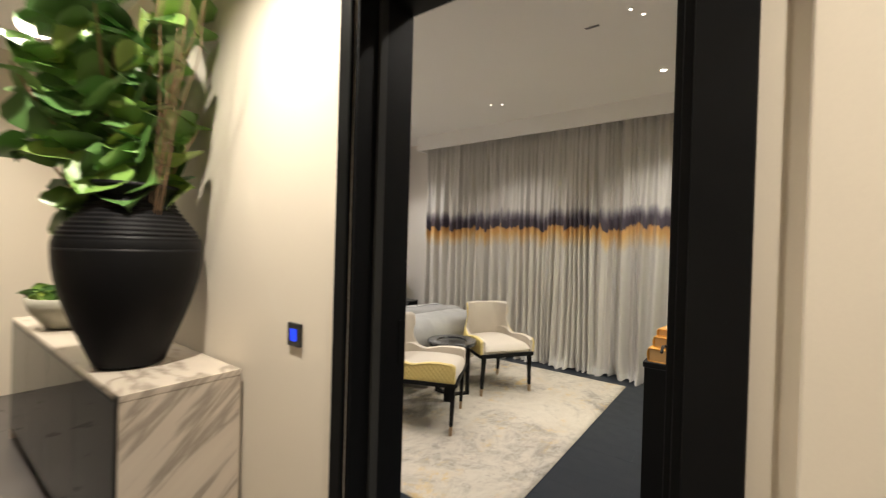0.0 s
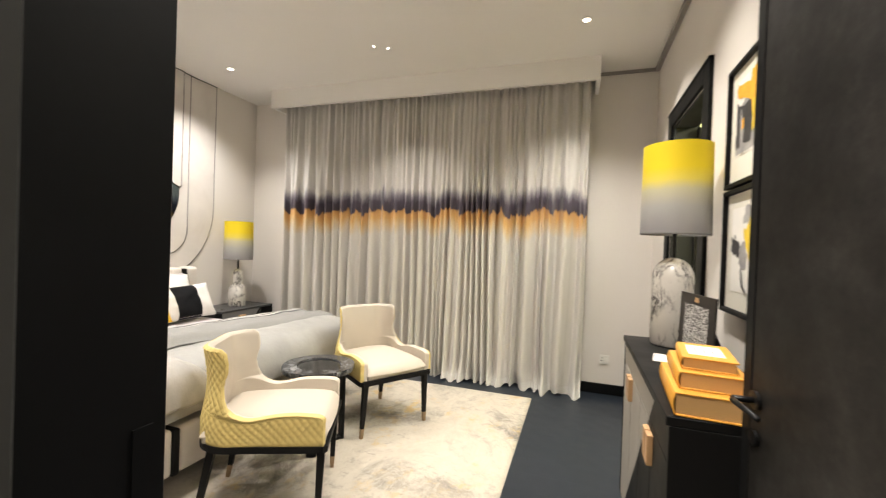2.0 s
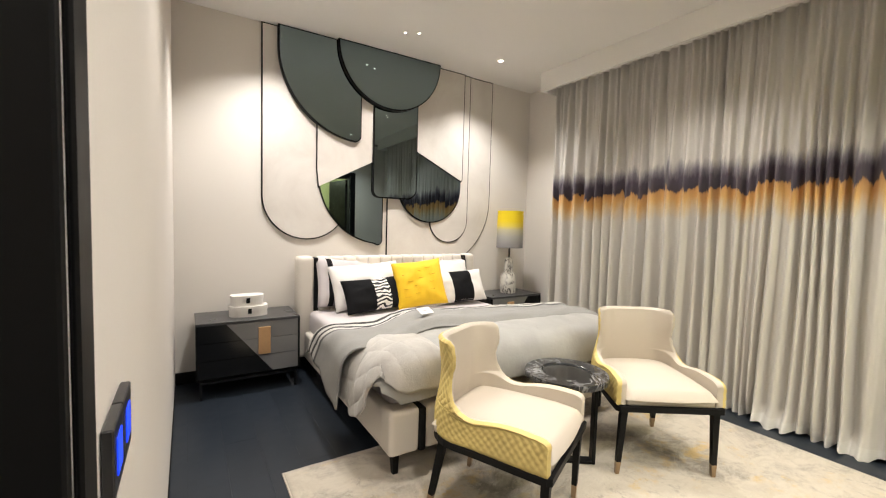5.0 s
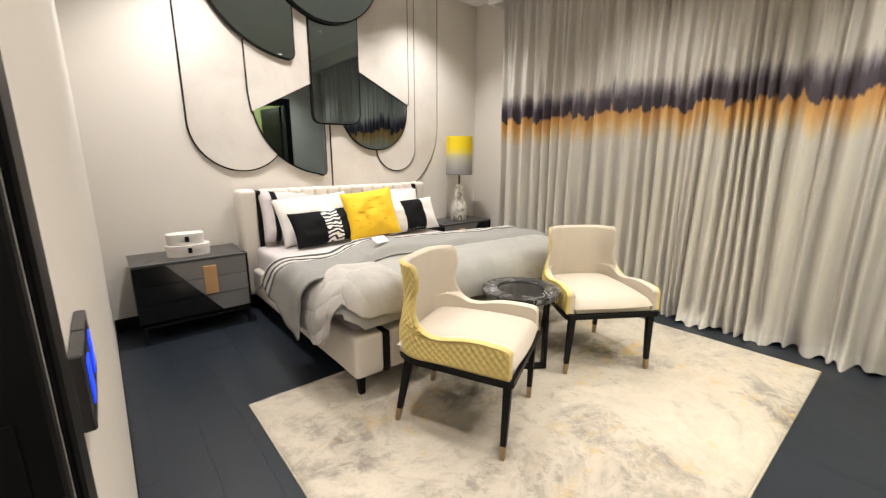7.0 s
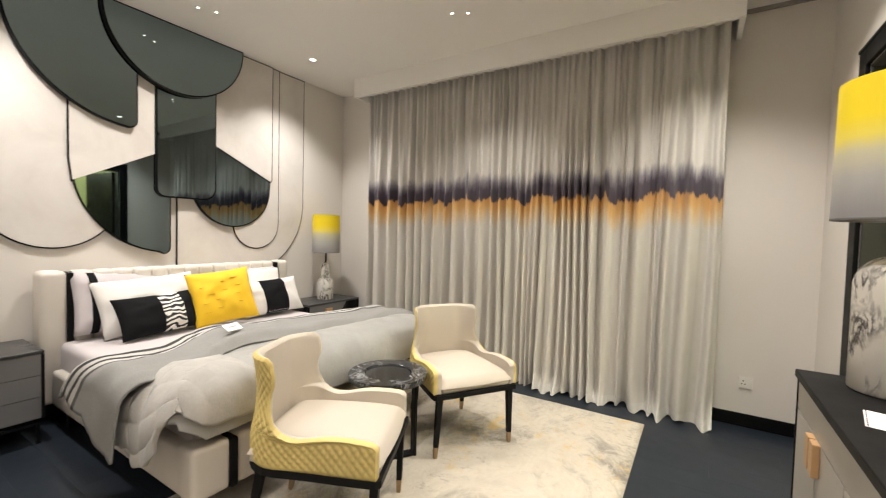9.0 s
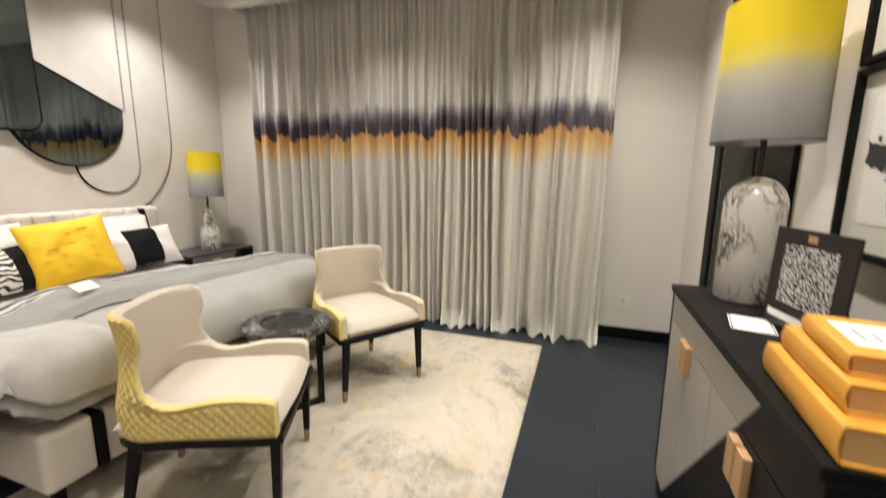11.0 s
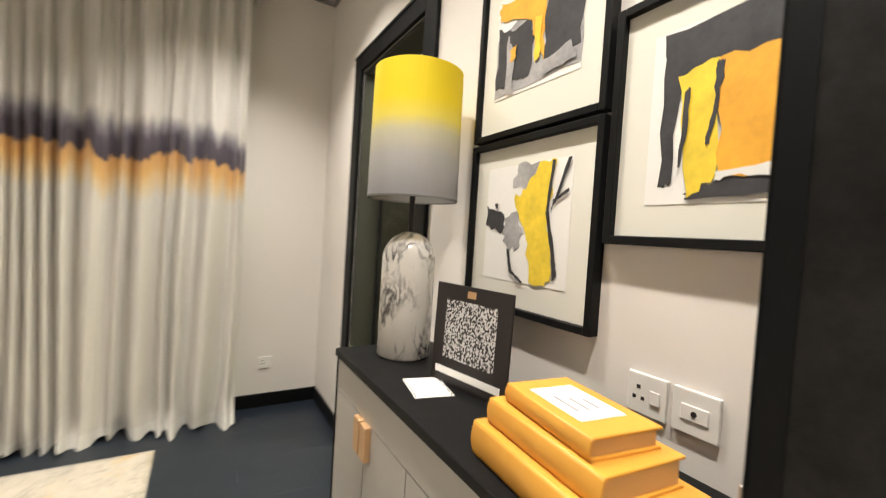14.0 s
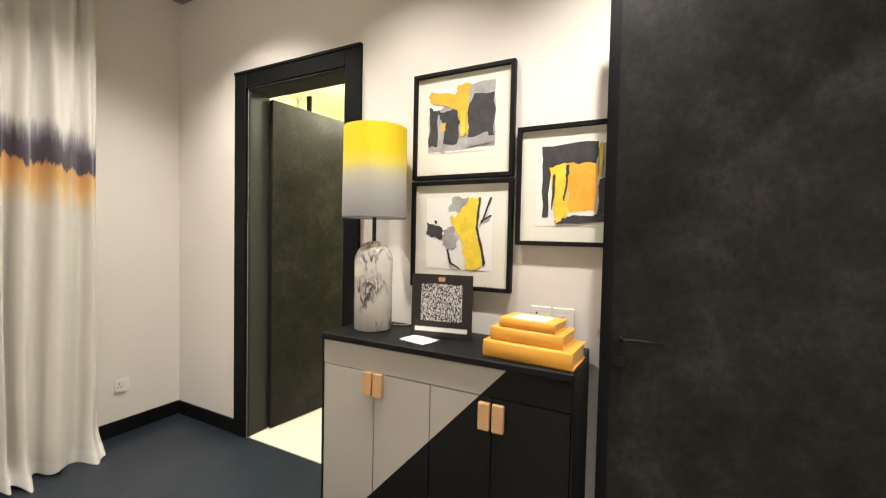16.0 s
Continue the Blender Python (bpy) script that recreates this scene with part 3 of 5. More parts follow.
wall_panel("mirror_panel", G_, R_, [(3.655, 2.018), *arc(3.774, 1.85, 0.662, 188, 262, 20), *arc(3.715, 1.225, 0.05, -80, 0, 5), (3.765, 2.075)], "smoked_mirror", 0.034)
wall_panel("mirror_panel", G_, R_, [(4.145, 2.188), (3.95, 2.1), *arc(4.342, 1.82, 0.392, 180, 360, 26), (4.734, 1.915)], "smoked_mirror", 0.040)
wall_panel("mirror_panel", "tall smoked mirror panel with rounded foot", R_, [(3.660, 2.75), *arc(3.725, 1.735, 0.065, 180, 270, 6), *arc(4.04, 1.775, 0.105, 270, 360, 8), (4.145, 2.75)], "smoked_mirror", 0.060)
wall_panel("mirror_panel", "large smoked mirror panel with a quarter-round edge", R_, [(2.745, TOP), *arc(3.505, 2.96, 0.76, 180, 262, 22), *arc(3.45, 2.255, 0.055, -85, 0, 5), (3.505, TOP)], "smoked_mirror", 0.070)
wall_panel("mirror_panel", "half-round smoked mirror panel hung at the ceiling", R_, [*arc(3.828, TOP, 0.552, 180, 360, 34)], "smoked_mirror", 0.110)

# ---- curtains ----
def curtain_panel(name, x0, x1, seed):
    rnd = random.Random(seed)
    n = int((x1 - x0) / 0.007)
    ph = [rnd.uniform(0, 6.28) for _ in range(8)]

    def pleats(lo, hi, power):
        """Fold edges along the cloth with a depth for each fold."""
        at, deep, pos = [], [], 0.0
        while pos < x1 - x0 + 0.4:
            w = lo + (hi - lo) * rnd.random() ** power
            at.append(pos)
            deep.append(min(0.062, 0.30 * w + rnd.uniform(0.002, 0.022)))
            pos += w
        return at, deep

    low, high = pleats(0.045, 0.21, 1.7), pleats(0.032, 0.10, 1.2)

    def wave(table, s, sharp):
        at, deep = table
        k = min(max(bisect(at, s), 0), len(at) - 2)
        f = min(1.0, max(0.0, (s - at[k]) / (at[k + 1] - at[k])))
        a = deep[k] * (1 - f) + deep[k + 1] * f
        c = math.cos(2 * math.pi * f)
        return a * math.copysign(abs(c) ** sharp, c)

    def place(u, v):
        s = u * (x1 - x0)
        z = 0.010 + v * (2.985 - 0.010)
        drift = 0.030 * math.sin(5.1 * s + ph[2] + 1.9 * v) * (1 - v) + 0.012 * math.sin(13 * s + ph[5] + 4.1 * v) * (1 - v) * v
        g = smoothstep(0.50, 0.98, v)
        yy = wave(low, s + drift, 0.75) * (1 - 0.75 * g) * (0.8 + 0.35 * (1 - v)) + wave(high, s, 1.0) * (0.25 + 0.75 * g) * 0.7
        yy += 0.020 * math.sin(6 * s + ph[0] + 1.5 * v) * (1 - v) + 0.005 * math.sin(47 * s + ph[1] + 5 * v)
        xx = x0 + s + 0.016 * math.sin(11 * s + ph[6] + 3 * v) * (1 - v)
        hem = smoothstep(0.05, 0.0, v)
        zz = z + hem * (0.014 * math.sin(27 * s + ph[3]) + 0.010 * math.sin(61 * s + ph[7]))
        return (xx, 5.635 + yy - hem * 0.050 * (0.5 + math.sin(15 * s + ph[4]) + 0.4 * math.sin(39 * s + ph[3])), zz)

    ob = thing(name, "floor-length pale grey sheer curtain with plum and amber dip-dyed band", "curtain", group="curtains")
    part("cloth", grid_mesh(n, 46, place), "curtain", ob, smooth=True)
    bm = cuboid(x0 + 0.01, 5.62, 2.987, x1 - 0.01, 5.65, 3.0)
    part("heading_tape", bm, "white_cotton", ob)


curtain_panel("curtain", -4.075, -2.30, 3)
curtain_panel("curtain", -2.33, -0.60, 8)
rail = thing("curtain_rail", "white curtain rail inside the pelmet", "curtain rail")
part("rail", cuboid(-4.08, 5.61, 3.002, -0.565, 5.66, 3.03, 0.004, 1), "white_plastic", rail)
part("bracket", cuboid(-2.4, 5.62, 3.03, -2.36, 5.65, ROOM_H), "white_plastic", rail)

# ---- rug ----
def rug_top(u, v):
    x, y = -2.99 + u * 1.96, 2.475 + v * 2.915
    return (x + 0.004 * noise.noise((x * 9, y * 9, 0)), y + 0.004 * noise.noise((x * 9, y * 9, 5)), 0.011 + 0.002 * noise.noise((x * 3, y * 3, 1)))


rug = thing("rug", "beige and taupe abstract rug with worn gold flecks", "rug")
bm = grid_mesh(60, 80, rug_top)
edges = [e for e in bm.edges if e.is_boundary]
ext = bmesh.ops.extrude_edge_only(bm, edges=edges)
for v in [g for g in ext["geom"] if isinstance(g, bmesh.types.BMVert)]:
    v.co.z = 0.0005
part("woven_field", bm, "rug", rug, smooth=True)
bm = cuboid(-2.998, 2.468, 0.0006, -1.022, 2.476, 0.009, 0.002, 1)
cuboid(-2.998, 5.389, 0.0006, -1.022, 5.397, 0.009, 0.002, 1, bm)
cuboid(-1.03, 2.476, 0.0006, -1.022, 5.389, 0.009, 0.002, 1, bm)
part("bound_edge", bm, "rug", rug)


# ---- armchairs ----
def chair_path(s):
    """A point and outward normal on the seat outline, s metres from the middle of the back."""
    a, sg = abs(s), 1 if s >= 0 else -1
    if a < 0.10:
        p, n = (-0.315, a), (-1, 0)
    elif a < 0.10 + 0.2827:
        t = (a - 0.10) / 0.18
        p, n = (-0.315 + 0.18 * (1 - math.cos(t)), 0.10 + 0.18 * math.sin(t)), (-math.cos(t), math.sin(t))
    else:
        p, n = (-0.135 + a - 0.3827, 0.28), (0, 1)
    return Vector((p[0], p[1] * sg)), Vector((n[0], n[1] * sg))


# arm and wing outline: at each height, how far the shell runs along the path
ZS = [0.405, 0.520, 0.536, 0.546, 0.552, 0.556, 0.560, 0.565, 0.574, 0.592, 0.625, 0.665, 0.70, 0.73, 0.76, 0.80, 0.828, 0.84]
LS = [0.815, 0.815, 0.805, 0.780, 0.70, 0.60, 0.50, 0.435, 0.388, 0.350, 0.323, 0.314, 0.321, 0.336, 0.343, 0.344, 0.340, 0.322]


def shaped(x, y, z):
    """The back narrows upwards and the arms flare towards the front."""
    return y * (1 - 0.11 * smoothstep(0.50, 0.72, z)) * (1 + 0.06 * smoothstep(-0.10, 0.30, x))


def shell_point(u, v, off):
    z = float(np.interp(v, (0, 0.25, 0.60, 1), (0.405, 0.545, 0.60, 0.84)))
    ln = float(np.interp(z, ZS, LS))
    s = (2 * u - 1) * ln
    p, n = chair_path(s)
    if off < 0:
        quilt = 0.0
    else:
        a, b2 = s / 0.018, z / 0.021
        quilt = 0.0065 * smoothstep(0.405, 0.425, z) * (abs(math.sin(math.pi * (a + b2) / 2)) * abs(math.sin(math.pi * (a - b2) / 2))) ** 0.6
    lean = (z - 0.405) * 0.005
    curve = 0.02 * math.sin(math.pi * min(1, max(0, (z - 0.5) / 0.34)))
    q = p + n * (off + quilt)
    # the rim dips where the arm leaves the back and rises again to the front
    dip = 0.23 * math.exp(-((abs(s) - 0.45) / 0.12) ** 2) * smoothstep(0.67, 0.58, z)
    z = 0.405 + (z - 0.405) * (1 - dip)
    return (q.x - lean + curve * (1 - 0.5 * smoothstep(0.30, 0.45, abs(s))), shaped(q.x, q.y, z), z)


def padding(u, v):
    return -(0.020 + 0.024 * max(1 - abs(2 * u - 1) ** 4, smoothstep(0.62, 0.42, v)))


def armchair():
    ob = thing("armchair", "cream leather armchair with quilted yellow back on black legs", "chair", group="armchairs by the table")
    NU, NV = 300, 84
    shell = grid_mesh(NU, NV, lambda u, v: shell_point(u, v, 0.0))
    bm = grid_mesh(NU, NV, lambda u, v: shell_point(u, v, padding(u, v)))

    def rim(ends, w0, w1):
        def f(t, w):
            w = w0 + (w1 - w0) * w
            u, v = ends(t)
            a, b2 = Vector(shell_point(u, v, 0.002)), Vector(shell_point(u, v, padding(u, v)))
            bulge = math.sin(math.pi * w) * 0.014
            c = a.lerp(b2, w)
            if v > 0.995:
                c.z += bulge
            else:
                nx = chair_path((2 * u - 1) * float(np.interp(c.z, ZS, LS)))[1]
                d = Vector((nx.y, -nx.x, 0)) * (1 if u > 0.5 else -1)
                c += d * bulge * 0.6 + Vector((0, 0, bulge * 0.6))
            return c
        return f

    for target, w0, w1 in ((shell, 0.0, 0.42), (bm, 0.42, 1.0)):
        grid_mesh(NU, 6, rim(lambda t: (t, 1.0), w0, w1), target)
        grid_mesh(NV, 6, rim(lambda t: (0.0, t), w0, w1), target)
        grid_mesh(NV, 6, rim(lambda t: (1.0, t), w0, w1), target)
    part("outer_shell", shell, "yellow_leather", ob, "diamond-quilted yellow leather outer shell", smooth=True)
    part("inner_padding", bm, "cream_leather", ob, "smooth cream leather inside", smooth=True)

    def seat_pt(u, v):
        y = (2 * v - 1)
        x = -0.28 + u * 0.585
        edge = (1 - abs(y) ** 6) * (1 - abs(2 * u - 1) ** 8)
        return (x + 0.018 * (1 - y * y) * u, shaped(x, y * 0.245, 0.45), 0.440 + 0.060 * edge ** 0.35 + 0.040 * (1 - y * y) * (1 - (2 * u - 1) ** 2))

    bm = grid_mesh(26, 24, seat_pt)
    cuboid(-0.27, -0.244, 0.405, 0.303, 0.244, 0.445, 0.012, 2, bm)
    part("seat", bm, "cream_leather", ob, smooth=True)
    bm = bmesh.new()
    pts = [chair_path(-0.815 + 1.63 * i / 40)[0] + chair_path(-0.815 + 1.63 * i / 40)[1] * 0.006 for i in range(41)]
    pts = [Vector((p.x, shaped(p.x, p.y, 0.4))) for p in (Vector((0.318, -0.27)), *pts, Vector((0.318, 0.27)))]
    f = bm.faces.new([bm.verts.new((p.x, p.y, 0.375)) for p in pts])
    out = bmesh.ops.extrude_face_region(bm, geom=[f])
    bmesh.ops.translate(bm, vec=(0, 0, 0.031), verts=[g for g in out["geom"] if isinstance(g, bmesh.types.BMVert)])
    part("seat_frame", bm, "black_wood", ob, "black wooden seat frame")
    for fx, fy, tx, ty in ((0.285, 0.255, 0.275, 0.272), (0.285, -0.255, 0.275, -0.272), (-0.235, 0.19, -0.305, 0.212), (-0.235, -0.19, -0.305, -0.212)):
        top, foot = Vector((fx, fy, 0.38)), Vector((tx, ty, 0.0))
        knee = foot.lerp(top, 0.19)
        lg = part("leg", tube([top, knee], [0.026, 0.0185], 4), "black_wood", ob)
        part("foot_cap", tube([knee, foot], [0.0188, 0.0145], 4), "leg_tip", lg, "bronze metal foot cap")
    return ob


chair_a = armchair()
chair_a.matrix_basis = pose(-2.172, 3.352, 0.0125, 0, 0, 26)
chair_b = copy_thing(chair_a, pose(-2.145, 4.478, 0.0125, 0, 0, -33))

# ---- side table ----
table = thing("side_table", "round black marble side table on flat black legs", "table", (-2.305, 3.925, 0.0125), 20)
part("tabletop", lathe([(0.0, 0.505), (0.225, 0.505), (0.238, 0.512), (0.240, 0.535), (0.236, 0.545), (0.150, 0.545), (0.142, 0.541), (0.138, 0.532), (0.0, 0.532)], 64), "black_marble", table, "veined black marble top with a recessed dish", smooth=False)
part("dish", lathe([(0.0, 0.536), (0.136, 0.536), (0.137, 0.533), (0.0, 0.533)], 48), "black_gloss", table, "glossy black inset")
for k in range(3):
    a = radians(120 * k + 35)
    rot = Matrix.Rotation(a, 4, "Z")
    bm = cuboid(0.165, -0.032, 0.0, 0.185, 0.032, 0.505, 0.003, 1)
    lg = part("leg", bm, "black_wood", table, at=rot)
    part("foot_bar", cuboid(0.0, -0.028, 0.0, 0.165, 0.028, 0.018, 0.002, 1), "black_wood", lg)

# ---- bed ----
BX0, BX1, BYN, BYF = W0 + 0.03, -2.60, 2.935, 4.835
bed = thing("bed", "cream leather bed with channelled headboard and black straps", "bed")
part("side_rail", cuboid(BX0 + 0.2, BYN, 0.15, BX1 - 0.1, BYN + 0.10, 0.395, 0.03, 4), "bed_leather", bed, smooth=True)
part("side_rail", cuboid(BX0 + 0.2, BYF - 0.10, 0.15, BX1 - 0.1, BYF, 0.395, 0.03, 4), "bed_leather", bed, smooth=True)
STR = (3.13, 4.64)
ys = [BYN - 0.004, STR[0] - 0.018, STR[0] + 0.018, STR[1] - 0.018, STR[1] + 0.018, BYF + 0.004]
for a, c in ((0, 1), (2, 3), (4, 5)):
    part("foot_cushion", cuboid(BX1 - 0.14, ys[a], 0.15, BX1, ys[c], 0.40, 0.032, 4), "bed_leather", bed, smooth=True)
for y in STR:
    part("strap", cuboid(BX1 - 0.13, y - 0.02, 0.148, BX1 + 0.002, y + 0.02, 0.392, 0.012, 2), "black_wood", bed, "black leather strap")
part("slat_base", cuboid(BX0 + 0.1, BYN + 0.08, 0.17, BX1 - 0.08, BYF - 0.08, 0.33), "black_wood", bed)
for x, y in ((BX1 - 0.10, BYN + 0.07), (BX1 - 0.10, BYF - 0.07), (BX0 + 0.3, BYN + 0.07), (BX0 + 0.3, BYF - 0.07)):
    part("leg", tube([(x, y, 0.155), (x + 0.01, y, 0.0)], [0.032, 0.02], 4), "black_wood", bed)
HB = (2.885, 4.865)
for y0, y1 in ((HB[0], 3.035), (4.735, HB[1])):
    part("headboard_wing", cuboid(BX0, y0, 0.14, BX0 + 0.17, y1, 1.075, 0.045, 5), "bed_leather", bed, smooth=True)
for y in (3.052, 4.718):
    part("strap", cuboid(BX0 + 0.02, y - 0.02, 0.14, BX0 + 0.165, y + 0.02, 1.06, 0.012, 2), "black_wood", bed, "black leather strap")
nch = 13
for k in range(nch):
    y0 = 3.07 + k * (1.63 / nch)
    part("headboard_channel", cuboid(BX0 + 0.005, y0 + 0.001, 0.16, BX0 + 0.15, y0 + 1.63 / nch - 0.001, 1.07, 0.034, 3), "bed_leather", bed, smooth=True)


MX0, MX1, MY0, MY1, MZ = BX0 + 0.15, BX1 - 0.10, 2.985, 4.785, 0.575
mat_ = thing("mattress", "deep mattress under a fitted pale lilac sheet", "mattress")
part("core", cuboid(MX0, MY0, 0.33, MX1, MY1, MZ, 0.06, 5), "sheet", mat_, smooth=True)


def draped(x, y, top, xe, yn, yf, rad, seed, rough, flare=0.06):
    """A cloth point laid over the bed and hanging over its edges."""
    ex, ey = max(0.0, x - xe), (yn - y if y < yn else (y - yf if y > yf else 0.0))
    sg = -1 if y < yn else 1
    if ex > 0 and ey > 0:
        k = 1 / (1 + 0.9 * min(ex, ey) / max(ex, ey))
        ex, ey = ex * k, ey * k
    d = math.hypot(ex, ey)
    px, py, pz = min(x, xe), max(yn, min(yf, y)), top
    if d > 0:
        q = rad * math.pi / 2
        out, drop = (rad * math.sin(d / rad), rad * (1 - math.cos(d / rad))) if d < q else (rad + flare * (d - q), rad + (d - q))
        w = noise.noise((px * 5 + seed, py * 5, d * 3)) * rough * min(1, d * 6)
        px, py, pz = px + ex / d * (out + w), py + sg * ey / d * (out + w), pz - drop
    pz += rough * 0.7 * noise.noise((x * 3.2 + seed, y * 3.2, 2)) + rough * 0.35 * noise.noise((x * 9 + seed, y * 9, 7))
    return px, py, pz


def cloth(name, label, category, nu, nv, place, material, thick, uv=False):
    ob = thing(name, label, category)
    bm = grid_mesh(nu, nv, place)
    if uv:
        lay = bm.loops.layers.uv.new("UVMap")
        bm.verts.index_update()
        for f in bm.faces:
            for lp in f.loops:
                i = lp.vert.index
                lp[lay].uv = ((i // nv) / (nu - 1), (i % nv) / (nv - 1))
    c = part("cloth", bm, material, ob, smooth=True)
    so = c.modifiers.new("thickness", "SOLIDIFY")
    so.thickness, so.offset = thick, 1.0
    return ob


def head_edge(y):
    """How far up the bed the throw reaches across its width."""
    return -3.75 + 0.24 * (max(y, 3.0) - 3.2) + 0.44 * smoothstep(3.6, 2.97, y)


def duvet_pt(u, v):
    y = MY0 - 0.20 + v * (MY1 - MY0 + 0.42)
    s = head_edge(y) + 0.05
    x = s + u * (MX1 + 0.20 - s)
    px, py, pz = draped(x, y, MZ + 0.030, MX1 - 0.02, MY0 - 0.01, MY1 + 0.01, 0.11, 11, 0.012)
    puff = 0.022 * (1 - abs(2 * v - 1) ** 8) * math.sin(math.pi * min(1, u * 1.05)) ** 0.5
    # swollen roll along the foot end
    roll = 0.050 * math.exp(-((x - (MX1 - 0.13)) / 0.19) ** 2)
    crease = 0.006 * (1 - abs(noise.noise((x * 2.2, y * 3.2, 3)))) ** 6
    return px, py, pz + puff + roll + crease


cloth("duvet", "thick smooth grey satin duvet spread over the bed end", "duvet", 120, 140, duvet_pt, "duvet_cloth", 0.035)


def quilt_pt(u, v):
    """The quilted comforter: a plump lobe over the near foot corner, hanging down the side."""
    y = MY0 - 0.36 + v * 0.78
    x = -3.06 + 0.08 * v + u * (MX1 + 0.205 + 3.06 - 0.08 * v - 0.12 * smoothstep(0.55, 0.0, v))
    px, py, pz = draped(x, y, MZ + 0.060, MX1 + 0.0, MY0 - 0.03, 9.0, 0.13, 5, 0.014, 0.10)
    edge = (1 - abs(2 * u - 1) ** 5) * (1 - smoothstep(0.62, 1.0, v) ** 1.6)
    swell = 0.070 * edge * smoothstep(0.10, 0.55, v)
    dent = -0.030 * math.exp(-((x + 2.80) / 0.07) ** 2) * smoothstep(0.45, 0.15, v)
    q = 0.011 * (abs(math.sin(x * 27 + y * 9)) * abs(math.sin(y * 27 - x * 9))) ** 0.5 * smoothstep(0.75, 0.35, v) * smoothstep(0.0, 0.15, u)
    crease = 0.010 * (1 - abs(noise.noise((x * 4.0, y * 5.2, 3)))) ** 6 * smoothstep(0.0, 0.2, u)
    return px, py - (q + 0.5 * crease) * smoothstep(0.5, 0.2, v), pz + swell + dent + (q + crease) * smoothstep(0.2, 0.5, v) - 0.055 * smoothstep(0.75, 1.0, v)


cloth("quilted_comforter", "pale grey quilted comforter bunched over the bed corner", "comforter", 90, 90, quilt_pt, "comforter_cloth", 0.022)


def throw_pt(u, v):
    hang = 0.36 + 0.15 * u
    y = MY0 - hang + v * (MY1 - MY0 + 0.25 + hang)
    x = head_edge(y) + u * 0.52 - 0.32 * (1 - 0.8 * u) * smoothstep(2.99, 2.50, y) - 0.015 * math.sin(v * 9)
    px, py, pz = draped(x, y, MZ + 0.075 + 0.05 * smoothstep(0.0, 0.12, u) - 0.03 * smoothstep(0.85, 1.0, u), 9, MY0 - 0.115, MY1 + 0.10, 0.10, 31, 0.016, 0.10)
    return px, py, pz + 0.010 * math.sin(u * 14 + v * 5) + 0.012 * (1 - abs(noise.noise((x * 5, y * 3, 6)))) ** 5


cloth("throw_blanket", "grey knitted throw with black and white stripes", "blanket", 64, 120, throw_pt, "throw_cloth", 0.012, uv=True)


def pillow_grid(w, h, t, u0, u1, lift=0.0, seed=0, n=26):
    bm = bmesh.new()
    for sgn in (1, -1):
        def place(a, b):
            u, v = u0 + (u1 - u0) * a, b * 2 - 1
            full = max(0.0, (1 - abs(u) ** 2.6) * (1 - abs(v) ** 2.6)) ** 0.55
            pinch = 1 - 0.05 * (1 - v * v) * abs(u) ** 3
            pz = 1 - 0.06 * (1 - u * u) * abs(v) ** 3
            wob = noise.noise((u * 2.3 + seed, v * 2.3, sgn * 2.0)) * 0.018 * full + noise.noise((u * 6 + seed, v * 6, sgn)) * 0.006 * full
            return (sgn * (t / 2 * full + lift + wob), u * w / 2 * pinch, h / 2 + v * h / 2 * pz)
        grid_mesh(n, n, place, bm)
    if lift == 0:
        bmesh.ops.remove_doubles(bm, verts=bm.verts, dist=0.0008)
    return bm


def pillow(name, label, w, h, t, material, at, seed, bands=()):
    """A stuffed cushion standing on its lower edge; bands: printed or sewn-on stretches of its width."""
    ob = thing(name, label, "pillow")
    ob.matrix_basis = at
    part("cover", pillow_grid(w, h, t, -1, 1, 0.0, seed), material, ob, smooth=True)
    for u0, u1, mt, lb in bands:
        part("band", pillow_grid(w, h, t, u0, u1, 0.004, seed, 20), mt, ob, lb, smooth=True)
    return ob


def lean(x, y, z, tilt, rz=0, roll=0):
    return pose(x, y, z, roll, -tilt, rz)


ZT = 0.600
pillow("pillow", "pale lilac crumpled bed pillow with dark border", 0.72, 0.47, 0.15, "sheet", lean(-4.42, 3.385, ZT, 18, 8, -4), 1, [(-0.74, -0.60, "black_cotton", "dark border")])
pillow("pillow", "pale lilac bed pillow with dark border", 0.70, 0.44, 0.16, "sheet", lean(-4.43, 4.40, ZT, 16, -4), 2, [(0.86, 0.985, "black_cotton", "dark border")])
pillow("pillow", "plump white cotton bed pillow", 0.74, 0.44, 0.17, "white_cotton", lean(-4.30, 3.53, ZT, 24, 4, 3), 3)
pillow("pillow", "plump white cotton bed pillow", 0.66, 0.44, 0.17, "white_cotton", lean(-4.30, 4.36, ZT, 22, -2), 4)
pillow("cushion", "black lumbar cushion with a zebra-print middle panel", 0.62, 0.32, 0.15, "black_cotton", lean(-4.13, 3.52, ZT, 28, 6, 2), 5, [(-0.10, 0.42, "zebra_cotton", "black and white zebra print")])
pillow("cushion", "white lumbar cushion with a broad black band", 0.60, 0.35, 0.15, "white_cotton", lean(-4.15, 4.47, ZT, 26, -6, 3), 6, [(-0.36, 0.42, "black_cotton", "black velvet band")])
yc = pillow("cushion", "bright yellow square cushion with stitched tucks", 0.50, 0.47, 0.17, "yellow_cotton", lean(-4.06, 3.955, ZT + 0.012, 24, -16, 7), 7)
rnd = random.Random(4)
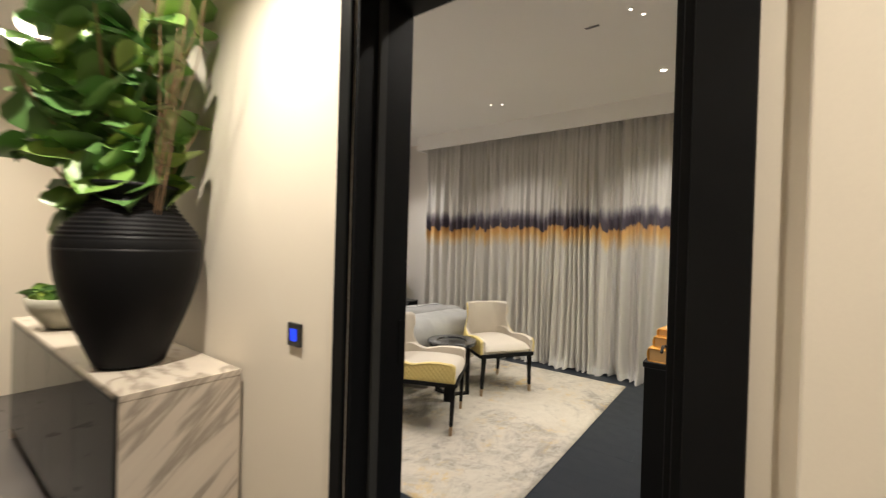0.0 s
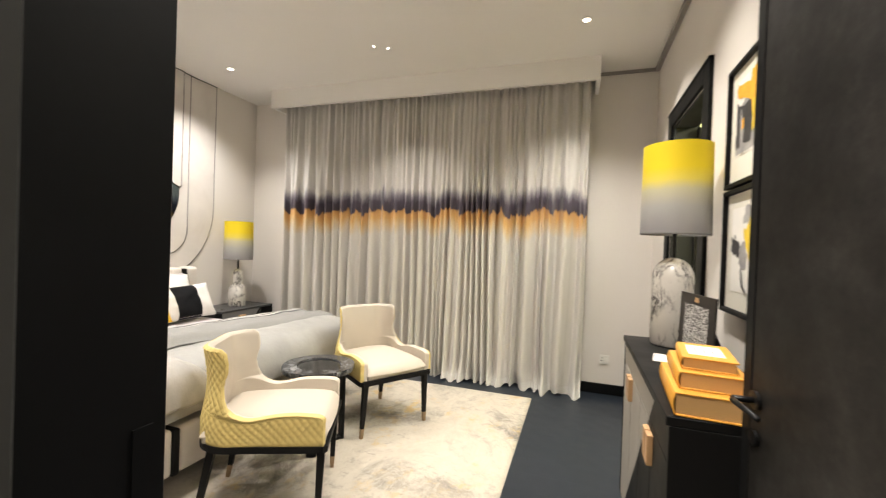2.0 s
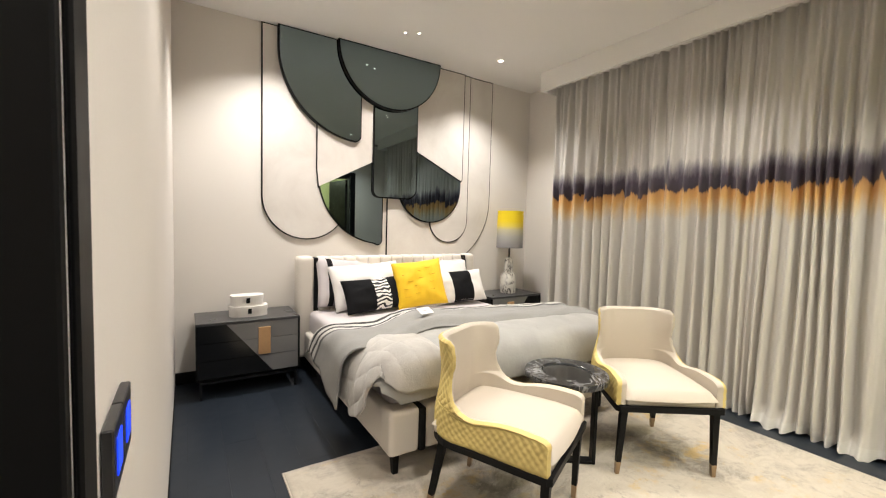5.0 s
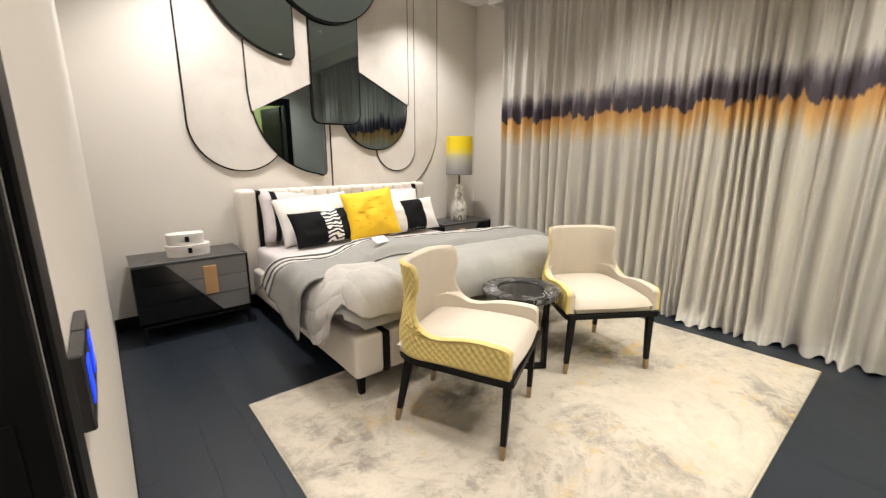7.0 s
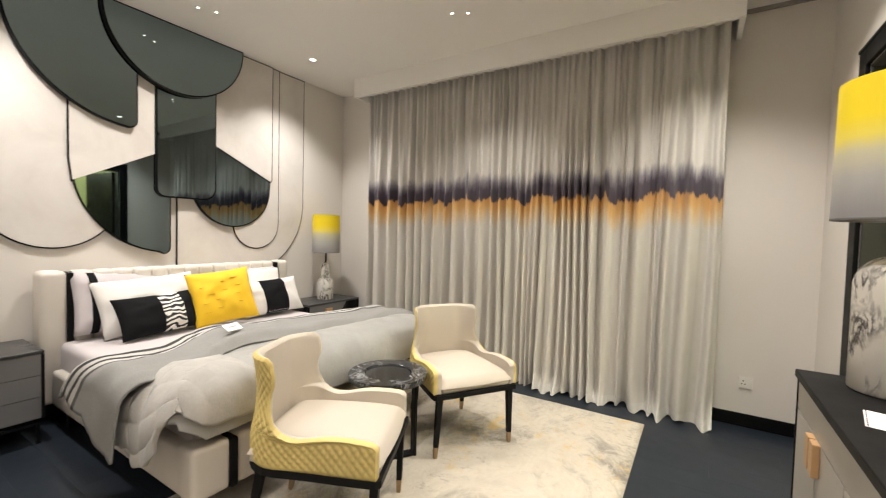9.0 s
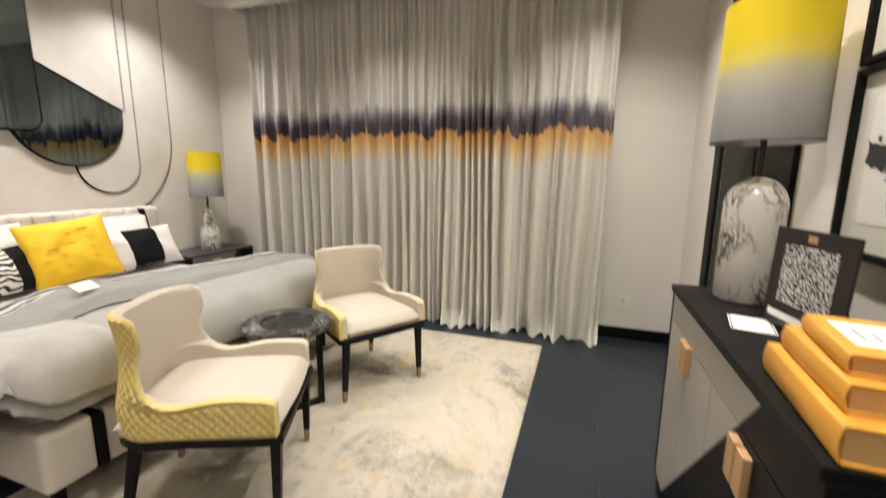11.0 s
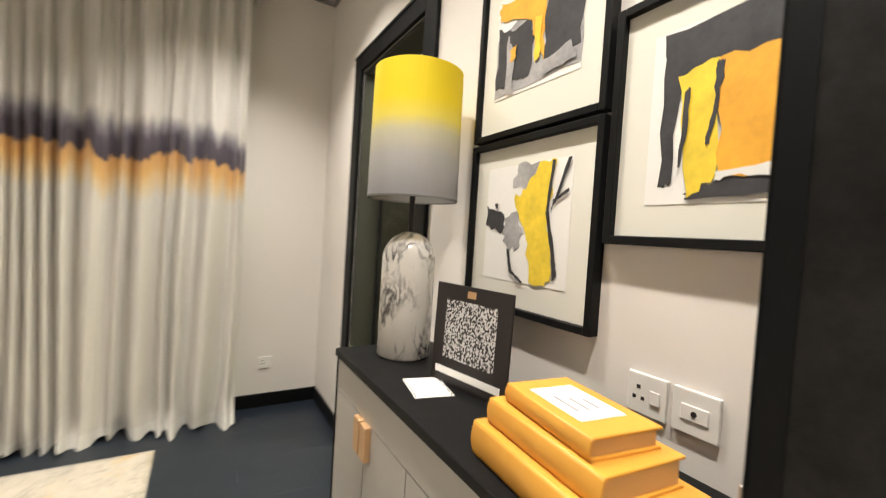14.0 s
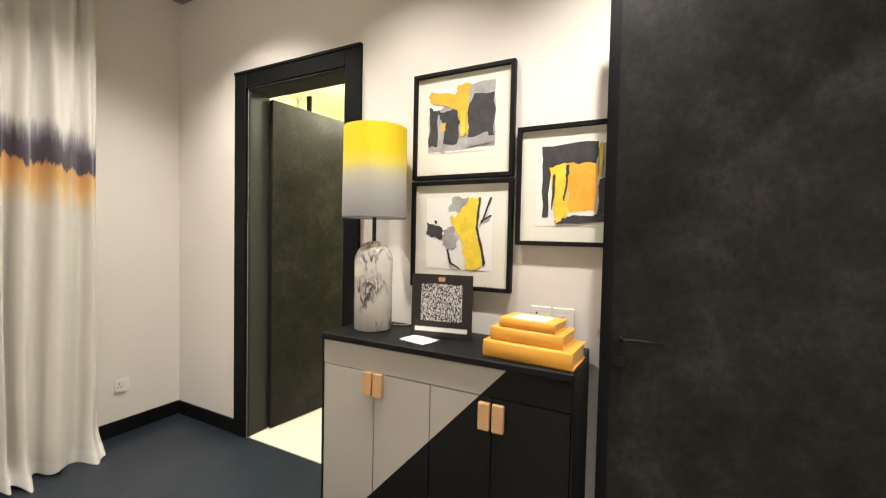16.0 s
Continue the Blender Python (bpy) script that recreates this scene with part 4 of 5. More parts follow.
for k in range(12):
    u, v = (-0.13, -0.02, 0.10)[k % 3] + rnd.uniform(-0.03, 0.03), 0.10 + 0.024 * k
    un, vn = u / 0.25, 2 * v / 0.46 - 1
    fl = ((1 - abs(un) ** 2.6) * (1 - abs(vn) ** 2.6)) ** 0.55
    sx = 0.085 * fl + fl * (0.018 * noise.noise((un * 2.3 + 7, vn * 2.3, 2.0)) + 0.006 * noise.noise((un * 6 + 7, vn * 6, 1)))
    bm = cuboid(sx - 0.004, u - 0.028, v, sx + 0.0032, u + 0.028, v + 0.0028, 0.001, 1)
    part("tuck", bm, "tuck_yellow", yc)
tag_card = thing("price_card", "small folded white card lying on the bed throw", "card", (-3.32, 3.54, MZ + 0.150), 12)
part("leaf", cuboid(-0.035, -0.06, 0, 0.035, 0.06, 0.0015), "paper", tag_card, at=pose(0, 0, 0.03, 0, 28, 0))
part("print", cuboid(-0.006, -0.03, 0.0016, 0.004, 0.03, 0.0024), "art_grey", tag_card, at=pose(0, 0, 0.03, 0, 28, 0))


# ---- bedside cabinets ----
def nightstand(at, m=1):
    """Local: front looks to +x, width along y; m = -1 mirrors the front."""
    ob = thing("bedside_cabinet", "black bedside cabinet with grey glass drawers and gold handle", "bedside cabinet", at, group="bedside cabinets")
    w, d, z0, z1 = 0.75, 0.44, 0.165, 0.60
    bm = cuboid(-d, -w / 2, z0, -0.012, w / 2, z1 - 0.02, 0.002, 1)
    part("carcass", bm, "black_gloss", ob)
    part("top", cuboid(-d - 0.004, -w / 2 - 0.004, z1 - 0.02, 0.006, w / 2 + 0.004, z1, 0.002, 1), "smoked_top", ob, "smoked grey glass top")
    for y0, y1 in ((-w / 2 - 0.004, -w / 2 + 0.010), (w / 2 - 0.010, w / 2 + 0.004)):
        part("frame_upright", cuboid(-0.012, y0, z0, 0.006, y1, z1 - 0.02, 0.001, 1), "black_paint", ob)
    dz = (z1 - 0.02 - z0) / 3
    for k in range(3):
        lo, hi = z0 + k * dz + 0.002, z0 + (k + 1) * dz - 0.002
        # a slanted joint between the black and the grey glass
        def cut(z):
            return -w / 2 + 0.20 + (z1 - 0.02 - z) / (z1 - 0.02 - z0) * 0.34
        a, b2 = cut(hi), cut(lo)
        drawer = part("drawer_front", slab([(m * (a + 0.001), hi), (m * (b2 + 0.001), lo), (m * (w / 2 - 0.012), lo), (m * (w / 2 - 0.012), hi)], -0.012, 0.0), "night_grey", ob, "grey glass drawer front")
        part("black_glass", slab([(m * (-w / 2 + 0.012), hi), (m * (-w / 2 + 0.012), lo), (m * b2, lo), (m * a, hi)], -0.012, 0.0), "black_gloss", drawer, "glossy black glass")
    part("handle", cuboid(0.0, 0.1 * m - 0.045, 0.315, 0.022, 0.1 * m + 0.045, 0.535, 0.004, 2), "brass", ob, "copper-toned flat handle")
    bm = cuboid(-d + 0.02, -w / 2 + 0.03, 0.135, -0.03, w / 2 - 0.03, z0)
    part("plinth", bm, "black_paint", ob)
    for y in (-w / 2 + 0.02, w / 2 - 0.035):
        part("leg", cuboid(-0.03, y, 0, -0.012, y + 0.018, 0.14, 0.001, 1), "handle_black", ob)
        part("leg", cuboid(-d + 0.01, y, 0, -d + 0.028, y + 0.018, 0.14, 0.001, 1), "handle_black", ob)
    part("base_rail", cuboid(-0.03, -w / 2 + 0.038, 0.122, -0.012, w / 2 - 0.035, 0.14), "handle_black", ob)
    return ob


stand_a = nightstand((-4.235, 2.465, 0))
stand_b = nightstand((-4.235, 5.30, 0), -1)

for k, (w, d, z, h, dy) in enumerate(((0.29, 0.18, 0.601, 0.085, 0.0), (0.245, 0.15, 0.687, 0.085, -0.01))):
    bx = thing("oval_box", "oval white leather box with a dark tab", "box", (-4.43, 2.47 + dy, z), group="stacked oval boxes")

    def oval(z0, z1, gx=0.0):
        bm = bmesh.new()
        f = bm.faces.new([bm.verts.new((math.copysign(abs(math.cos(a)) ** 0.7, math.cos(a)) * (d / 2 + gx), math.copysign(abs(math.sin(a)) ** 0.7, math.sin(a)) * (w / 2 + gx), z0)) for a in [2 * math.pi * i / 36 for i in range(36)]])
        out = bmesh.ops.extrude_face_region(bm, geom=[f])
        bmesh.ops.translate(bm, vec=(0, 0, z1 - z0), verts=[g for g in out["geom"] if isinstance(g, bmesh.types.BMVert)])
        return bm
    part("body", oval(0, h * 0.60), "white_cotton", bx)
    part("lid", oval(h * 0.61, h, 0.004), "white_cotton", bx)
    part("tab", cuboid(d / 2 - 0.004, -0.014, h * 0.3, d / 2 + 0.007, 0.014, h * 0.8, 0.002, 1), "black_paint", bx, "dark leather tab")


# ---- table lamps ----
def table_lamp(at, bottle=False):
    ob = thing("table_lamp", "white bottle-shaped table lamp with yellow to grey ombre shade" if bottle else "marble-bodied table lamp with yellow to grey ombre drum shade", "lamp", at, group="marble table lamps")
    r = 0.093
    dome = [(0.0, 0.0), (r - 0.006, 0.0), (r, 0.006), (r, 0.335)] + [(r * math.cos(radians(a)), 0.335 + 0.10 * math.sin(radians(a))) for a in range(6, 90, 7)] + [(0.0, 0.436)]
    if bottle:
        dome = [(0.0, 0.0), (0.088, 0.0), (0.094, 0.008), (0.092, 0.17)] + [(0.056 + 0.036 * math.cos(radians(a)), 0.17 + 0.075 * math.sin(radians(a))) for a in range(10, 91, 10)] + [(0.050, 0.256), (0.050, 0.385)] + [(0.050 * math.cos(radians(a)), 0.385 + 0.05 * math.sin(radians(a))) for a in range(10, 90, 10)] + [(0.0, 0.436)]
    part("body", lathe(dome, 48), "white_marble", ob, "domed white marble body with black veins", smooth=True)
    part("stem", tube([(0, 0, 0.43), (0, 0, 0.60)], [0.010, 0.010], 12), "handle_black", ob)
    sh = part("shade", lathe([(0.157, 0.548), (0.153, 0.985), (0.150, 0.985), (0.154, 0.548)], 64), "ombre_shade", ob, "ombre yellow to grey fabric drum shade", smooth=False)
    part("rim", lathe([(0.1575, 0.546), (0.1585, 0.552), (0.154, 0.552), (0.1535, 0.546)], 48), "night_grey", sh)
    bm = tube([(-0.154, 0, 0.60), (0.154, 0, 0.60)], [0.003, 0.003], 6)
    tube([(0, -0.154, 0.60), (0, 0.154, 0.60)], [0.003, 0.003], 6, bm)
    part("spider", bm, "handle_black", ob)
    part("socket", lathe([(0.0, 0.60), (0.02, 0.60), (0.02, 0.66), (0.0, 0.66)], 16), "white_plastic", ob)
    part("bulb", lathe([(0.0, 0.66), (0.014, 0.665), (0.03, 0.71), (0.022, 0.74), (0.0, 0.75)], 16), "white_plastic", ob, smooth=True)
    return ob


lamp_a = table_lamp((-0.205, 3.845, 0.9395))
lamp_b = table_lamp((-4.44, 5.335, 0.601), True)

# ---- sideboard ----
SX, SY0, SY1, SZ = -0.392, 2.842, 3.992, 0.938
sb = thing("sideboard", "black sideboard with slanted grey lacquer doors and copper handles", "sideboard")
part("carcass", cuboid(SX + 0.018, SY0 + 0.004, 0.085, -0.02, SY1 - 0.004, SZ - 0.03, 0.002, 1), "black_wood", sb)
part("top", cuboid(SX - 0.012, SY0, SZ - 0.028, -0.018, SY1 + 0.004, SZ, 0.003, 1), "black_wood", sb, "matt black top")
part("end_panel", cuboid(SX - 0.004, SY1 - 0.004, 0.085, -0.02, SY1 + 0.003, SZ - 0.028, 0.001, 1), "black_wood", sb)
part("end_panel", cuboid(SX - 0.004, SY0 - 0.001, 0.085, -0.02, SY0 + 0.004, SZ - 0.028, 0.001, 1), "black_wood", sb)
ZD0, ZD1, ZD2 = 0.09, 0.795, SZ - 0.03
SPL = [SY1 - 0.006, 3.693, 3.410, 3.140, SY0 + 0.006]


def slant(z):
    """Where the joint between grey and black runs at height z."""
    return 3.085 + (ZD2 - z) * 0.93


def clipped(y0, y1, z0, z1, keep_grey):
    """The part of a door front on the grey (larger y) or black side of the slanted joint."""
    poly, out = [(y0, z0), (y1, z0), (y1, z1), (y0, z1)], []
    side = lambda p: (p[0] - slant(p[1])) * (1 if keep_grey else -1) - 0.001
    for p, q in zip(poly, poly[1:] + poly[:1]):
        a, c = side(p), side(q)
        if a >= 0:
            out.append(p)
        if a * c < 0:
            t = a / (a - c)
            out.append((p[0] + (q[0] - p[0]) * t, p[1] + (q[1] - p[1]) * t))
    return out


for y0, y1, z0, z1, nm in [(SPL[k + 1] + 0.0025, SPL[k] - 0.0025, ZD0, ZD1 - 0.0025, "door_front") for k in range(4)] + [(SY0 + 0.006, SY1 - 0.006, ZD1 + 0.0025, ZD2, "drawer_front")]:
    host = sb
    for grey in (True, False):
        pl = clipped(y0, y1, z0, z1, grey)
        if len(pl) > 2:
            ob = part(nm if host is sb else "black_inlay", slab(pl, SX, SX + 0.018), "grey_lacquer" if grey else "black_wood", host, "warm grey lacquer front" if grey else "")
            host = ob
for yc2, zc in ((3.693, 0.745), (3.140, 0.722)):
    for s in (-1, 1):
        part("handle", cuboid(SX - 0.02, yc2 + s * 0.028 - 0.023, zc - 0.052, SX, yc2 + s * 0.028 + 0.023, zc + 0.052, 0.004, 2), "brass", sb, "copper-toned flat handle")
part("base_rail", cuboid(SX + 0.02, SY0 + 0.03, 0.06, -0.05, SY1 - 0.03, 0.085), "black_paint", sb)
for x in (SX + 0.005, -0.06):
    for y in (SY0 + 0.006, SY1 - 0.024):
        part("leg", cuboid(x, y, 0, x + 0.02, y + 0.02, 0.085, 0.001, 1), "leg_tip", sb)
for y in (SY0 + 0.006, SY1 - 0.024):
    part("foot_rail", cuboid(SX + 0.025, y, 0.07, -0.06, y + 0.02, 0.085), "leg_tip", sb)

# things on the sideboard
for w, d, h, z, y, rz in ((0.345, 0.205, 0.066, SZ + 0.0015, 3.015, -4), (0.285, 0.17, 0.050, SZ + 0.068, 3.022, -5), (0.225, 0.14, 0.036, SZ + 0.1185, 3.022, -8)):
    bk = thing("book", "thick orange cloth-bound book with cream pages, stacked", "book", (-0.268, y, z), rz, group="stack of orange books")
    part("cover", cuboid(-d / 2, -w / 2, 0, d / 2, w / 2, 0.005, 0.001, 1), "orange_cover", bk)
    part("cover", cuboid(-d / 2, -w / 2, h - 0.005, d / 2, w / 2, h, 0.001, 1), "orange_cover", bk)
    bm = grid_mesh(9, 2, lambda u, v: (-d / 2 - 0.006 * math.sin(math.pi * u), -w / 2 + v * w, h * u))
    so = part("spine", bm, "orange_cover", bk, smooth=True).modifiers.new("thickness", "SOLIDIFY")
    so.thickness = 0.004
    part("page_block", cuboid(-d / 2 + 0.004, -w / 2 + 0.006, 0.005, d / 2 - 0.006, w / 2 - 0.006, h - 0.005), "book_pages", bk, "tan page block")
    if w < 0.25:
        part("label", cuboid(-0.05, -0.065, h, 0.045, 0.07, h + 0.0012), "paper", bk, "white paper label")
        for k in range(3):
            part("print", cuboid(-0.03 + 0.022 * k, -0.035, h + 0.0013, -0.024 + 0.022 * k, 0.03 - 0.012 * k, h + 0.002), "art_grey", bk)

sign = thing("counter_sign", "dark brown tilted counter sign with pale square print", "sign", (-0.192, 3.470, SZ + 0.001), 11)
tilt = pose(0, 0, 0, 0, 2, 0)
part("board", cuboid(-0.004, -0.145, 0, 0.004, 0.145, 0.290, 0.001, 1), "sign_brown", sign, at=tilt)
part("print_square", cuboid(-0.0052, -0.098, 0.075, -0.0042, 0.098, 0.245), "sign_mark", sign, "pale speckled square print", at=tilt)
part("print_line", cuboid(-0.0052, -0.125, 0.026, -0.0042, 0.125, 0.046), "paper", sign, "pale line of print", at=tilt)
part("print_mark", cuboid(-0.0052, -0.016, 0.258, -0.0042, 0.016, 0.277), "brass", sign, at=tilt)
bm = bmesh.new()
fv = [bm.verts.new(p) for p in ((-0.006, -0.04, 0.22), (-0.006, 0.04, 0.22), (0.09, 0.04, 0.0), (0.09, -0.04, 0.0))]
bm.faces.new(fv)
st = part("strut", bm, "sign_brown", sign, at=pose(0.03, 0, 0))
st.modifiers.new("thickness", "SOLIDIFY").thickness = 0.003
card = thing("card", "white card with dashed border lying on the sideboard", "card", (-0.275, 3.535, SZ + 0.0008), -12)
part("sheet", cuboid(-0.055, -0.072, 0, 0.055, 0.072, 0.001), "paper", card)
bm = bmesh.new()
for k in range(8):
    for s in (-1, 1):
        cuboid(s * 0.050 - 0.002, -0.066 + k * 0.0175, 0.001, s * 0.050 + 0.002, -0.055 + k * 0.0175, 0.0016, bm=bm)
part("border", bm, "art_black", card)
cord = thing("lamp_cord", "thin white lamp cord on the sideboard", "cord")
part("wire", tube([(-0.09, 3.80, SZ + 0.004), (-0.06, 3.74, SZ + 0.004), (-0.035, 3.70, SZ + 0.012), (-0.021, 3.66, SZ + 0.004)], [0.003] * 4, 6), "white_plastic", cord)


# ---- pictures ----
def blob(pts, x, jag, seed, n=5):
    """A flat patch of paint with a ragged outline; pts in (y, z)."""
    rnd, out = random.Random(seed), []
    for (a, b2), (c, d) in zip(pts, pts[1:] + pts[:1]):
        ln = math.hypot(c - a, d - b2)
        for i in range(n):
            t = i / n
            o = rnd.uniform(-jag, jag) if i else 0
            out.append((a + (c - a) * t - (d - b2) / (ln + 1e-6) * o, b2 + (d - b2) * t + (c - a) / (ln + 1e-6) * o))
    bm = slab(out, x, x - 0.0006)
    return bm


def picture(label, y0, y1, z0, z1, a, strokes):
    """A framed picture on the sideboard wall, between y0 < y1. a: art rectangle as shares of the width from the far side and of the height."""
    ob = thing("framed_picture", label, "picture", group="framed abstract prints")
    fw, X = 0.02, -0.001
    for p in ((y0, z0, y0 + fw, z1), (y1 - fw, z0, y1, z1), (y0 + fw, z0, y1 - fw, z0 + fw), (y0 + fw, z1 - fw, y1 - fw, z1)):
        part("frame_bar", cuboid(X - 0.034, p[0], p[1], X, p[2], p[3], 0.002, 1), "black_wood", ob)
    part("mat", cuboid(X - 0.016, y0 + fw, z0 + fw, X - 0.004, y1 - fw, z1 - fw), "mat_board", ob, "cream mat board")
    W, H = y1 - y0, z1 - z0
    f = lambda u, v: (y1 - u * W, z0 + v * H)
    (ya, za), (yb, zb) = f(a[0], a[1]), f(a[2], a[3])
    art = part("print", cuboid(X - 0.0175, yb, za, X - 0.0162, ya, zb), "art_white", ob, "abstract painted print")
    for k, (mt, jag, pts) in enumerate(strokes):
        pp = [f(a[0] + (a[2] - a[0]) * u, a[1] + (a[3] - a[1]) * v) for u, v in pts]
        part("brush_patch", blob(pp, X - 0.0178 - 0.0007 * k, jag, 17 * k + int(100 * z0)), mt, art)
    return ob


picture("black-framed abstract print in orange, grey and black", 3.198, 3.736, 1.69, 2.222, (0.155, 0.245, 0.82, 0.86), [
    ("art_grey", 0.006, [(0.0, 0.02), (1, 0.05), (1, 1.0), (0.55, 0.98), (0.45, 0.8), (0.0, 0.6)]),
    ("art_black", 0.008, [(0.62, 0.18), (0.99, 0.2), (0.99, 0.82), (0.7, 0.84), (0.6, 0.6)]),
    ("art_black", 0.008, [(0.01, 0.10), (0.28, 0.14), (0.45, 0.12), (0.5, 0.45), (0.42, 0.66), (0.2, 0.62), (0.01, 0.72)]),
    ("art_orange", 0.008, [(0.02, 0.80), (0.45, 0.62), (0.5, 0.4), (0.62, 0.2), (0.60, 0.55), (0.66, 0.98), (0.45, 1.0), (0.42, 0.86), (0.02, 0.97)]),
    ("art_grey", 0.006, [(0.15, 0.05), (0.26, 0.02), (0.24, 0.42), (0.16, 0.60)]),
    ("art_grey", 0.006, [(0.62, 0.06), (0.96, 0.10), (0.9, 0.26), (0.62, 0.2)]),
    ("art_yellow", 0.005, [(0.50, 0.62), (0.58, 0.60), (0.57, 0.24), (0.52, 0.22)]),
    ("art_orange", 0.004, [(0.20, 0.44), (0.28, 0.46), (0.27, 0.33), (0.21, 0.32)])])
picture("black-framed abstract print with a yellow stroke and ink lines", 3.196, 3.738, 1.145, 1.680, (0.155, 0.18, 0.82, 0.845), [
    ("art_grey", 0.008, [(0.35, 0.8), (0.6, 0.78), (0.66, 1.0), (0.4, 1.0)]),
    ("art_black", 0.008, [(0.0, 0.48), (0.22, 0.40), (0.28, 0.46), (0.25, 0.58), (0.0, 0.66)]),
    ("art_grey", 0.010, [(0.26, 0.34), (0.42, 0.26), (0.52, 0.42), (0.42, 0.6), (0.26, 0.54)]),
    ("art_yellow", 0.008, [(0.38, 0.72), (0.52, 0.78), (0.66, 0.99), (0.84, 0.99), (0.78, 0.55), (0.86, 0.1), (0.8, 0.01), (0.62, 0.02), (0.55, 0.4)]),
    ("art_black", 0.002, [(0.80, 0.99), (0.83, 0.99), (0.79, 0.6), (0.88, 0.25), (0.91, 0.1), (0.87, 0.06), (0.85, 0.24), (0.76, 0.58)]),
    ("art_black", 0.002, [(0.96, 0.99), (0.99, 0.99), (0.86, 0.66), (0.82, 0.62)]),
    ("art_black", 0.002, [(0.98, 0.76), (0.99, 0.74), (0.84, 0.66), (0.82, 0.58), (0.83, 0.68)]),
    ("art_black", 0.002, [(0.33, 0.28), (0.36, 0.27), (0.41, 0.10), (0.56, 0.01), (0.54, 0.0), (0.38, 0.08)]),
    ("art_black", 0.003, [(0.14, 0.64), (0.18, 0.63), (0.18, 0.67), (0.14, 0.68)])])
picture("black-framed abstract print with orange and black blocks", 2.655, 3.180, 1.372, 1.905, (0.17, 0.165, 0.84, 0.835), [
    ("art_black", 0.006, [(0.08, 0.70), (0.72, 0.72), (0.74, 1.0), (0.06, 0.99)]),
    ("art_black", 0.006, [(0.08, 0.10), (0.16, 0.12), (0.18, 0.8), (0.08, 0.9)]),
    ("art_grey", 0.006, [(0.74, 0.60), (0.99, 0.5), (0.99, 1.0), (0.76, 0.99)]),
    ("art_black", 0.006, [(0.74, 0.14), (0.98, 0.16), (0.98, 0.62), (0.76, 0.55)]),
    ("art_black", 0.006, [(0.25, 0.02), (0.96, 0.06), (0.95, 0.14), (0.45, 0.13), (0.25, 0.06)]),
    ("art_yellow", 0.006, [(0.16, 0.72), (0.38, 0.76), (0.40, 0.14), (0.26, 0.03), (0.22, 0.3)]),
    ("art_orange", 0.006, [(0.38, 0.76), (0.72, 0.74), (0.72, 0.14), (0.42, 0.13)]),
    ("art_white", 0.005, [(0.40, 0.16), (0.72, 0.18), (0.70, 0.12), (0.52, 0.14), (0.40, 0.12)]),
    ("art_black", 0.004, [(0.37, 0.74), (0.41, 0.74), (0.39, 0.50), (0.36, 0.30), (0.34, 0.31), (0.37, 0.52)]),
    ("art_black", 0.003, [(0.21, 0.62), (0.24, 0.64), (0.23, 0.34), (0.21, 0.20), (0.20, 0.22)]),
    ("art_yellow", 0.003, [(0.75, 0.98), (0.79, 0.97), (0.78, 0.62), (0.75, 0.55)])])


# ---- sockets and touch switches ----
def wall_plate(name, label, m, w, h, style):
    """Local: the plate lies in the x z plane and looks to -y."""
    ob = thing(name, label, "switch" if "switch" in name else "socket")
    ob.matrix_basis = m
    if style == "touch":
        part("plate", cuboid(-w / 2, -0.013, -h / 2, w / 2, 0, h / 2, 0.002, 1), "dark_plastic", ob)
        part("screen", cuboid(-w * 0.24, -0.0142, -h * 0.26, w * 0.24, -0.0131, h * 0.26), "screen_blue", ob, "glowing blue touch screen")
    elif style == "aerial":
        part("plate", cuboid(-w / 2, -0.010, -h / 2, w / 2, 0, h / 2, 0.003, 2), "white_plastic", ob)
        part("centre", cuboid(-w * 0.30, -0.013, -h * 0.18, w * 0.30, -0.0101, h * 0.18, 0.002, 1), "white_plastic", ob)
        part("hole", lathe([(0.0, 0.0), (0.006, 0.0), (0.005, 0.002), (0.0, 0.002)], 14), "dark_plastic", ob, at=pose(0, -0.0128, 0, 90, 0, 0))
    else:
        part("plate", cuboid(-w / 2, -0.010, -h / 2, w / 2, 0, h / 2, 0.003, 2), "white_plastic", ob)
        part("rocker", cuboid(w * 0.12, -0.014, -h * 0.16, w * 0.36, -0.0101, h * 0.16, 0.001, 1), "white_plastic", ob)
        for x, z, q in ((-0.20, 0.16, 0.05), (-0.30, -0.10, 0.045), (-0.08, -0.10, 0.045)):
            part("pin_hole", cuboid(w * (x - q), -0.0108, h * (z - q), w * (x + q), -0.0101, h * (z + q)), "dark_plastic", ob)
    return ob


wall_plate("socket", "white three-pin wall socket above the sideboard", pose(-0.001, 3.057, 1.053, 0, 0, -90), 0.088, 0.088, "pin")
wall_plate("socket", "white aerial socket plate with one round hole above the sideboard", pose(-0.001, 2.957, 1.053, 0, 0, -90), 0.088, 0.088, "aerial")
wall_plate("socket", "white three-pin wall socket beside the curtain", pose(-0.385, N0 - 0.001, 0.336, 0, 0, 0), 0.086, 0.086, "pin")
wall_plate("touch_switch", "black touch switch with glowing blue screen on the hallway wall", pose(-1.495, SH - 0.001, 1.09, 0, 0, 0), 0.088, 0.095, "touch")
for k in range(2):
    wall_plate("touch_switch", "black touch switch with blue screen inside the door", pose(-1.345 - 0.088 * k, S0 + 0.001, 1.10, 0, 0, 180), 0.086, 0.09, "touch")

